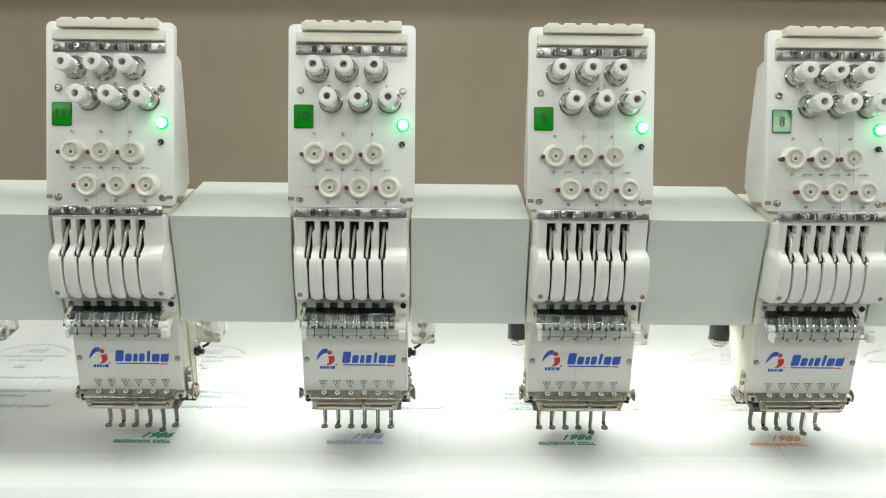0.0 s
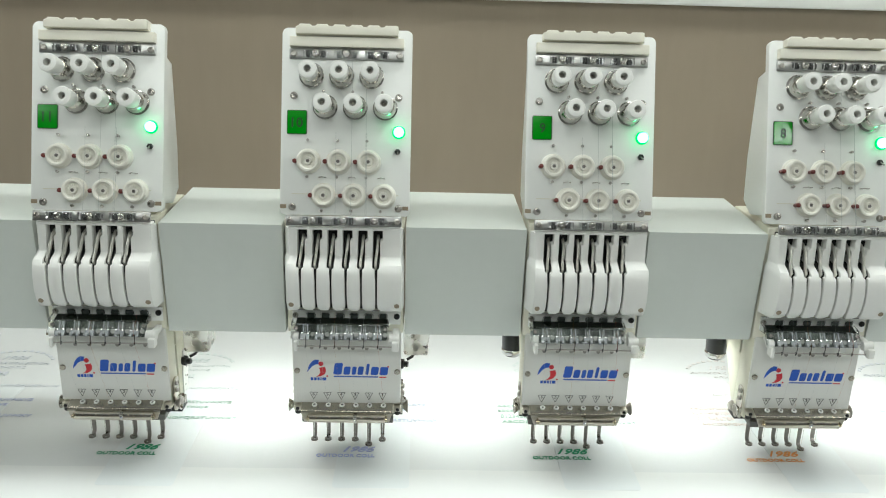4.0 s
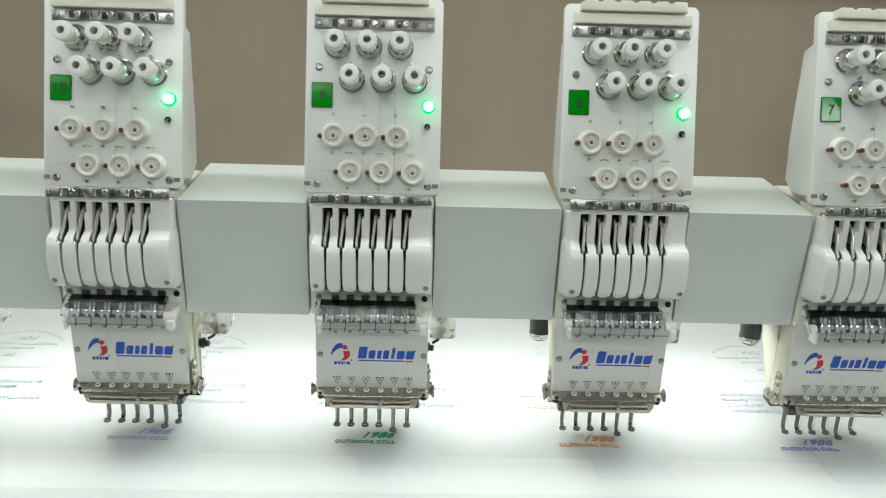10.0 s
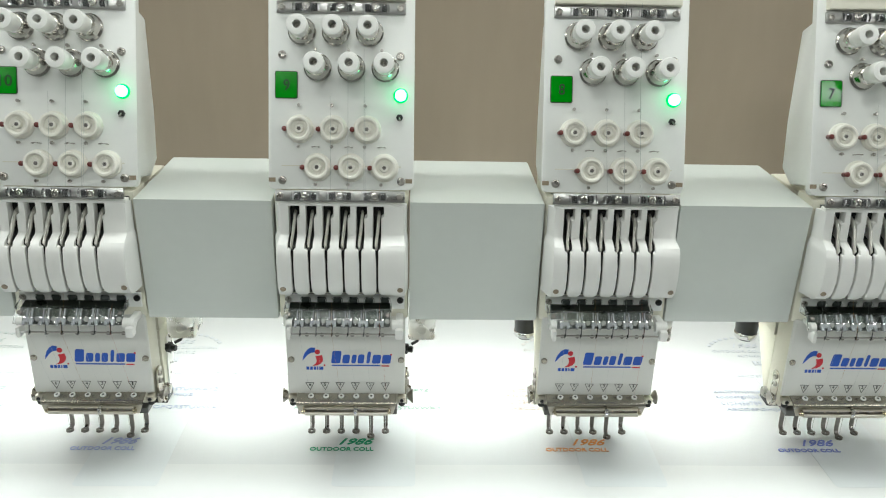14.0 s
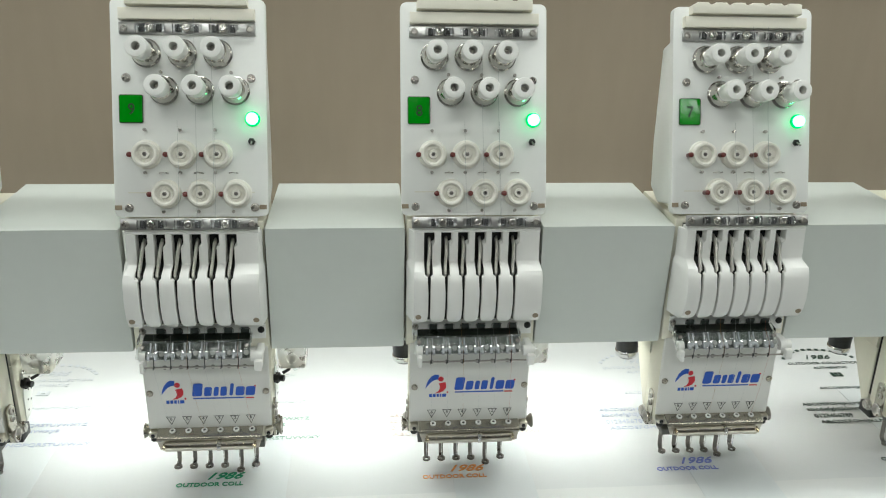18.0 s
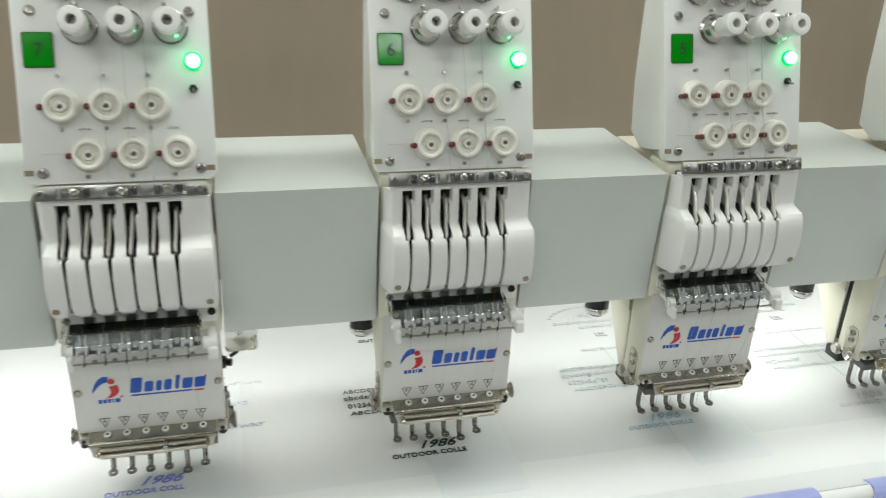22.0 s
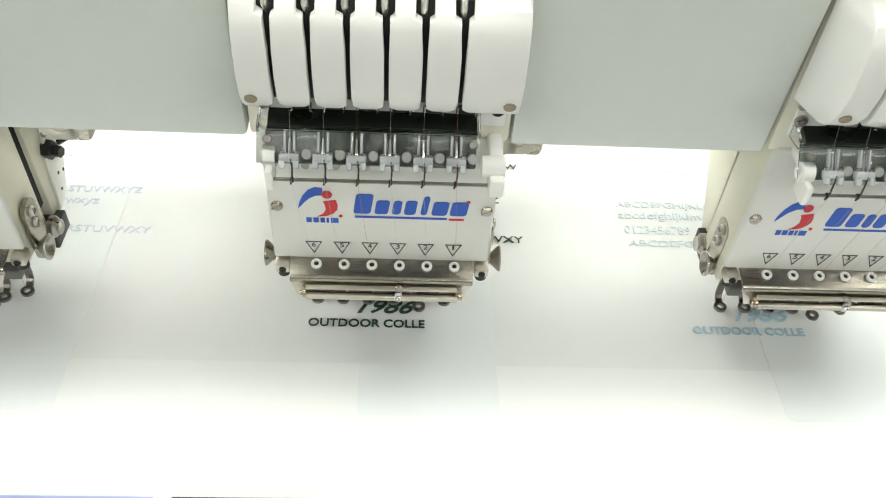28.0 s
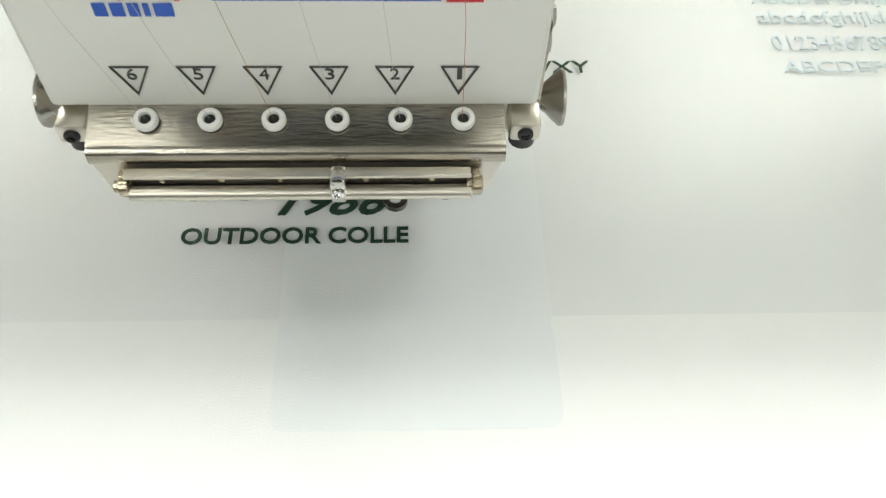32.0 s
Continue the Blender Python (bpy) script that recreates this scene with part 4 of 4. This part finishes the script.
    sec = [(1.0900, 0.8672), (1.0845, 0.8650), (1.0712, 0.8608), (1.0694, 0.8600), (1.0686, 0.8586), (1.0686, 0.8552), (1.0698, 0.8552), (1.0700, 0.8584), (1.0712, 0.8592), (1.0850, 0.8632), (1.0900, 0.8652)]
    m = Matrix(((0, 0, 1, 0), (1, 0, 0, 0), (0, 1, 0, 0), (0, 0, 0, 1)))
    prism(bm, sec, -0.0655, 0.0655, m)
    guard = lower_part("needle_guard", bm, STEEL, head, "bent stainless steel needle guard")
    bm = bmesh.new()
    vs = [bm.verts.new(c) for c in ((-0.0648, 1.0690, 0.8556), (0.0648, 1.0690, 0.8556), (0.0610, 1.0672, 0.8440), (-0.0610, 1.0672, 0.8440),
                                    (-0.0648, 1.0704, 0.8556), (0.0648, 1.0704, 0.8556), (0.0610, 1.0686, 0.8440), (-0.0610, 1.0686, 0.8440))]
    for f in ((0, 1, 2, 3), (7, 6, 5, 4), (0, 4, 5, 1), (1, 5, 6, 2), (2, 6, 7, 3), (3, 7, 4, 0)):
        bm.faces.new([vs[i] for i in f])
    lower_part("guard_lip", bm, SATIN, guard, "pale satin steel lip")
    for k in range(6):
        x = -0.0470 + 0.0198 * k
        bm = bmesh.new()
        lathe(bm, [(0.0039, 0), (0.0039, 0.0013), (0.0034, 0.0020), (0.0021, 0.0022), (0.0017, 0.0002), (0, 0.0002)], pose(x, 1.0785, 0.8640, 17, 0, 0), 18)
        lower_part("bushing", bm, PLASTIC, guard, "white thread bushing")
        # dark disc laid in each bushing for the shade inside its hole
        bm = bmesh.new()
        lathe(bm, [(0.0017, 0.0003), (0.0017, 0.0011), (0, 0.0011)], pose(x, 1.0785, 0.8640, 17, 0, 0), 12)
        lower_part("thread_hole_shade", bm, GAPSHADE, guard, "dark thread hole")
    bm = bmesh.new()
    rod(bm, (-0.0535, 1.0625, 0.8478), (0.0545, 1.0625, 0.8478), 0.0025, 14)
    bar = lower_part("guard_rod", bm, SATIN, head)
    # dark strip stands for the shaded gap between rod and upper bar
    bm = bmesh.new()
    box(bm, -0.0545, 0.0545, 1.0650, 1.0668, 0.8470, 0.8535, 0.0003)
    lower_part("rod_gap_shade", bm, FOOT, bar)
    bm = bmesh.new()
    box(bm, -0.0545, 0.0545, 1.0630, 1.0669, 0.8535, 0.8553, 0.0007)
    lower_part("upper_bar", bm, SATIN, bar)
    for x in (-0.043, -0.0245, -0.006, 0.021, 0.042):
        bm = bmesh.new()
        lathe(bm, [(0.0011, 0), (0.0011, 0.0006), (0.0006, 0.0011), (0, 0.0011)], facing(x, 1.0649, 0.8518), 8)
        lower_part("rivet", bm, GOLD, bar)
    for x in (-0.0552, 0.0562):
        bm = bmesh.new()
        lathe(bm, [(0.0020, -0.0030), (0.0020, -0.0012), (0.0034, -0.0010), (0.0034, 0.0016), (0.0026, 0.0022), (0, 0.0022)], axis_frame((x, 1.0640, 0.8495), (1, 0, 0)), 12)
        box(bm, x - 0.0012, x + 0.0012, 1.0640, 1.0672, 0.8465, 0.8540, 0.0006)
        lower_part("rod_end", bm, GOLD, bar, "worn brass end screw")
    bm = bmesh.new()
    box(bm, 0.0096, 0.0150, 1.0598, 1.0672, 0.8450, 0.8562, 0.0014)
    lower_part("rod_clamp", bm, DISCM, bar)
    lower_screw(bar, facing(0.0123, 1.0598, 0.8508), 0.0021, CHROME)
    # --- base of the needle case with horns and brackets
    bm = bmesh.new()
    box(bm, -0.0745, 0.0790, 1.1250, 1.1520, 0.8240, 0.8400, 0.001)
    lower_part("base_plate", bm, DARK, head)
    bm = bmesh.new()
    box(bm, -0.0660, 0.0660, 1.0840, 1.1249, 0.8330, 0.8420, 0.001)
    lower_part("foot_block", bm, BLOCKM, head, "dark grey block above the presser feet")
    for sgn, x in ((-1, -0.0755), (1, 0.0765)):
        bm = bmesh.new()
        xa, xb = (x - 0.0092, x + 0.001) if sgn > 0 else (x - 0.001, x + 0.0092)
        box(bm, xa, xb, 1.0775, 1.0900, 0.8545, 0.8625, 0.0016)
        block = lower_part("end_block", bm, SATIN, head, "satin steel end block")
        bm = bmesh.new()
        lathe(bm, [(0, 0), (0.0034, 0), (0.0044, 0.0012), (0.0044, 0.0060), (0, 0.0060)], pose((xa + xb) / 2, 1.0830, 0.8486), 16)
        lower_part("rubber_stop", bm, DARK, block, "black rubber stop")
        lower_screw(block, facing((xa + xb) / 2, 1.0775, 0.8585), 0.0026, DARK)
        bm = bmesh.new()
        lathe(bm, [(0, 0), (0.0035, 0), (0.0035, 0.003), (0.0045, 0.0040), (0.0098, 0.0098), (0.0098, 0.0108), (0.0084, 0.0110), (0.0040, 0.007), (0, 0.007)],
              axis_frame((x, 1.0985, 0.8535), (sgn, 0, 0)), 22)
        lower_part("horn_nut", bm, NICKEL, head, "flared metal nut")
        bm = bmesh.new()
        out = [(1.1060 + dy, 0.8650 + dz) for dy, dz in rounded(-0.010, 0.010, -0.026, 0.026, 0.008, 4)]
        prism(bm, out, x if sgn > 0 else x - 0.003, x + 0.003 if sgn > 0 else x, m)
        plate = lower_part("side_bracket", bm, STEEL, head)
        for dz in (0.006, 0.017):
            lower_screw(plate, axis_frame((x + sgn * 0.003, 1.1065, 0.8650 + dz), (sgn, 0, 0)), 0.004)
        bm = bmesh.new()
        lathe(bm, [(0.0085, 0), (0.0085, 0.004), (0.006, 0.006), (0.006, 0.008), (0, 0.008)], axis_frame((x, 1.128, 0.8450), (sgn, 0, 0)), 16)
        lower_part("side_bolt", bm, NICKEL, head)
    # --- presser feet and needles
    for k in range(6):
        x = -0.0500 + 0.0203 * k
        drop = 0.008 if k == 4 else 0.0
        bm = bmesh.new()
        pts = [(1.1130, 0.8440), (1.1130, 0.8100 - drop), (1.1123, 0.8045 - drop), (1.1100, 0.8018 - drop), (1.1060, 0.8003 - drop)]
        for (y0, z0), (y1, z1) in zip(pts, pts[1:]):
            dy, dz = y1 - y0, z1 - z0
            d = math.hypot(dy, dz)
            ny, nz = -dz / d * 0.0009, dy / d * 0.0009
            w0 = 0.0032 - 0.0006 * (0.832 - z0) / 0.033
            w1 = 0.0032 - 0.0006 * (0.832 - z1) / 0.033
            vs = [bm.verts.new(c) for c in ((x - w0, y0 + ny, z0 + nz), (x + w0, y0 + ny, z0 + nz), (x + w1, y1 + ny, z1 + nz), (x - w1, y1 + ny, z1 + nz),
                                            (x - w0, y0 - ny, z0 - nz), (x + w0, y0 - ny, z0 - nz), (x + w1, y1 - ny, z1 - nz), (x - w1, y1 - ny, z1 - nz))]
            for f in ((0, 1, 2, 3), (7, 6, 5, 4), (0, 4, 5, 1), (2, 6, 7, 3), (1, 5, 6, 2), (3, 7, 4, 0)):
                bm.faces.new([vs[i] for i in f])
        ring_flat(bm, 0.0026, 0.0052, 0.7990 - drop, 0.8015 - drop, pose(x, 1.1020, 0), 18)
        foot = part("presser_foot", bm, FOOT, head, "small metal presser foot with ring")
        bm = bmesh.new()
        rod(bm, (x, 1.1020, 0.8440), (x, 1.1020, 0.8040 - drop), 0.0006, 6, 0.0003)
        part("needle", bm, CHROME, foot)
    # --- sewing threads
    for k in range(6):
        x = -0.0522 + 0.0198 * k
        bm = bmesh.new()
        tube(bm, [(x, 1.0640, 1.0250), (x, 1.0580, 1.0075), (x + 0.0002, 1.0425, 0.9960), (x + 0.0010, 1.0400, 0.9790), (x + 0.0030 + 0.0004 * k, 1.0560, 0.9250), (-0.0450 + 0.0198 * k, 1.0715, 0.8745)], 0.00008, 5)
        part("sewing_thread", bm, (THREADA, THREADA, THREADB, THREADA, THREADA, THREADR)[k], head)
    for x, s1 in ((0.0085, 0.215), (0.0275, 0.215), (-0.012, 0.100), (0.029, 0.100)):
        bm = bmesh.new()
        tube(bm, [on_panel(x, s1, 0.011) @ Vector((0, 0, 0)), on_panel(x + 0.0006, s1 * 0.5, 0.012) @ Vector((0, 0, 0)), on_panel(x + 0.0015, -0.015, 0.020) @ Vector((0, 0, 0))], 0.0002, 5)
        part("sewing_thread", bm, THREADA, head)
    # --- fittings behind the head
    bm = bmesh.new()
    box(bm, 0.0815, 0.1190, 1.145, 1.195, 0.9180, 0.9825, 0.004)
    drip = part("drip_box", bm, MILKY, head, "milky plastic box")
    for dz in (0.928, 0.946):
        bm = bmesh.new()
        lathe(bm, [(0.0085, 0), (0.0085, 0.0012), (0.0060, 0.0016), (0.0058, 0.0004), (0, 0.0004)], facing(0.1000, 1.1450, dz + 0.006), 18)
        part("round_boss", bm, MILKY, drip)
    bm = bmesh.new()
    lathe(bm, [(0.0075, 0), (0.0075, 0.007), (0.0045, 0.008), (0.0045, 0.014), (0, 0.014)], axis_frame((0.0745, 1.160, 0.8985), (1, -0.25, 0)), 6)
    tube(bm, [(0.086, 1.160, 0.905), (0.094, 1.162, 0.909), (0.099, 1.166, 0.918), (0.100, 1.170, 0.930)], 0.0022, 8)
    part("air_fitting", bm, DARK, head, "black hose fitting")
    bm = bmesh.new()
    out = [(1.150, 0.846), (1.168, 0.852), (1.186, 0.888), (1.180, 0.914), (1.160, 0.914), (1.152, 0.880)]
    prism(bm, out, 0.0748, 0.0765, m)
    plate = part("hole_plate", bm, WHITE, head, "perforated white plate")
    for y, z in ((1.160, 0.858), (1.163, 0.872), (1.172, 0.868), (1.168, 0.885), (1.177, 0.882), (1.176, 0.899)):
        bm = bmesh.new()
        lathe(bm, [(0.0014, 0), (0.0014, 0.0004), (0, 0.0004)], axis_frame((0.0766, y, z), (1, 0, 0)), 8)
        part("hole", bm, DARK, plate)
    bm = bmesh.new()
    lathe(bm, [(0, 0), (0.0060, 0.0003), (0.0110, 0.0018), (0.0142, 0.0048), (0.0152, 0.0070), (0.0158, 0.0150), (0.0172, 0.0400), (0.0186, 0.0600), (0.0186, 0.0945), (0, 0.0945)], pose(-0.0765, 1.2150, 0.8885), 28)
    motor = part("trimmer_motor", bm, DARK, head, "black motor can under the beam")
    bm = bmesh.new()
    lathe(bm, [(0.0148, 0.0050), (0.0160, 0.0058), (0.0168, 0.0085), (0.0170, 0.0125), (0.0160, 0.0140)], pose(-0.0765, 1.2150, 0.8885), 28)
    part("motor_ring", bm, CHROME, motor, "polished ring round the motor")
    bm = bmesh.new()
    box(bm, -0.0850, -0.0700, 1.1948, 1.1966, 0.9330, 0.9365, 0.0004)
    part("motor_label", bm, PLASTIC, motor, "small white label")
    return head


def number_label(head, n):
    bm = bmesh.new()
    prism(bm, rounded(-0.0777, -0.0528, 0.0983, 0.1287, 0.0015, 3), 0.0003, 0.0016, PANEL, 0.0004)
    lab = part("number_label", bm, GREEN, head, "glossy green label with a dark number", smooth=False)
    bm = bmesh.new()
    prism(bm, rounded(-0.0787, -0.0518, 0.0973, 0.1297, 0.002, 3), 0.0002, 0.0012, PANEL)
    part("border", bm, NUMBER, lab, "dark green border")
    text = str(n)
    w = 0.0076 * len(text)
    bm = words(text, w if text != "11" else 0.0115, 0.0135, 0.0003, 0.0, 0.012)
    bmesh.ops.transform(bm, matrix=PANEL @ pose(-0.0648 - w / 2, 0.1065, 0.0016), verts=bm.verts)
    part("number", bm, NUMBER, lab, smooth=False)


head0 = build_head()
tagged(head0, "white six-needle embroidery head with chrome tension knobs", "sewing head", "heads along the beam")
head0.location = (head_x(HEADS[0]), BASE[1], BASE[2])
heads = {HEADS[0]: head0}
for n in HEADS[1:]:
    heads[n] = copy_thing(head0, pose(head_x(n), BASE[1], BASE[2]))
for n, h in heads.items():
    ORIGIN[h.name] = BASE
    number_label(h, n)

# ---------------------------------------------------------------- embroidery on the fabric
THREADS = {12: ("blue", (0.14, 0.20, 0.62), -0.038), 11: ("green", (0.02, 0.31, 0.15), -0.0415), 10: ("pale blue", (0.42, 0.48, 0.74), -0.048), 9: ("green", (0.02, 0.33, 0.16), -0.0535),
           8: ("orange", (0.85, 0.36, 0.10), -0.058), 7: ("blue", (0.22, 0.28, 0.66), -0.062), 6: ("dark green", (0.012, 0.045, 0.028), -0.0600), 5: ("light blue", (0.38, 0.56, 0.66), -0.0720),
           4: ("grey", (0.62, 0.63, 0.62), -0.079)}
UP = "ABCDEFGHIJKLMNOPQRSTUVWXYZ"
LINES = [("1986", 0.041, 1.1000, 0.048, 0.0150, 0.45), ("OUTDOOR COLL", 0.002, 1.0855, 0.0870, 0.0082, 0.0),
         (UP[:25], -0.035, 1.1890, 0.221, 0.0105, 0.0), ("0123456789", -0.036, 1.2075, 0.062, 0.0105, 0.0),
         (UP.lower(), -0.039, 1.2245, 0.171, 0.0125, 0.0), (UP, -0.039, 1.2405, 0.206, 0.0105, 0.0), (UP[:23], 0.016, 1.2905, 0.172, 0.0095, 0.0),
         ("AUTHENTIC", 0.041, 1.3610, 0.061, 0.0075, 0.0), ("OUTDOOR COLLECTION", 0.004, 1.3775, 0.131, 0.0078, 0.0), ("1986", 0.046, 1.3960, 0.047, 0.0150, 0.4)]
for n, (tone, color, dx) in THREADS.items():
    th = thread_mat("thread_" + tone.replace(" ", "_"), color)
    # rear rows mix the thread colour toward fabric white, standing for glare there
    fine = th if n == 6 else thread_mat("glare_thread_" + tone.replace(" ", "_"), tuple(0.5 * c + 0.5 * w for c, w in zip(color, (0.62, 0.66, 0.66))), 0.3)
    faint = th if n == 6 else thread_mat("faint_glare_thread_" + tone.replace(" ", "_"), tuple(0.27 * c + 0.73 * w for c, w in zip(color, (0.66, 0.70, 0.71))), 0.15)
    pale = th if n == 6 else thread_mat("pale_glare_thread_" + tone.replace(" ", "_"), tuple(0.09 * c + 0.91 * w for c, w in zip(color, (0.67, 0.70, 0.70))), 0.1)
    base = (head_x(n) + dx, 1.085, FAB + 0.0015)
    h = holder("embroidered_lettering", base)
    for k, (text, x, y, w, ht, shear) in enumerate(LINES):
        if n in (6, 5) and k < 2:
            # these two are one letter further on
            y += 0.006
            text, w = (text, w) if k == 0 else ("OUTDOOR COLLE", 0.0945)
        bm = words(text, w, ht, 0.0006, shear, 0.016 if k < 2 else 0.0)
        bmesh.ops.translate(bm, verts=bm.verts, vec=Vector(base) + Vector((x, y - 1.089, 0.0002)))
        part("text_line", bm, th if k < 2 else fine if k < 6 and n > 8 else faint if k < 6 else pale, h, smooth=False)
    for i in range(13):
        bm = bmesh.new()
        a = radians(150 - 120 * i / 12)
        cx, cy = base[0] + 0.070 + 0.085 * math.cos(a) * 0.86, 1.368 + 0.062 * math.sin(a)
        box(bm, -0.0034, 0.0034, -0.0032, 0.0032, 0, 0.0006, 0, pose(cx, cy, base[2] - 0.0004, 0, 0, math.degrees(a) - 90))
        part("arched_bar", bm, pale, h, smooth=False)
    bm = bmesh.new()
    for cx, cy, w, ht in ((-0.007, 0, 0.0045, 0.013), (0.000, 0.003, 0.005, 0.006), (0.007, 0, 0.0045, 0.013), (0, -0.0045, 0.011, 0.0025)):
        box(bm, base[0] + 0.071 + cx - w / 2, base[0] + 0.071 + cx + w / 2, 1.337 + cy - ht / 2, 1.337 + cy + ht / 2, base[2] - 0.0004, base[2] + 0.0006)
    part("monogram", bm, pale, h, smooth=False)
    tagged(h, tone + " thread lettering embroidered flat on the white fabric", "embroidery", "embroideries on the fabric")
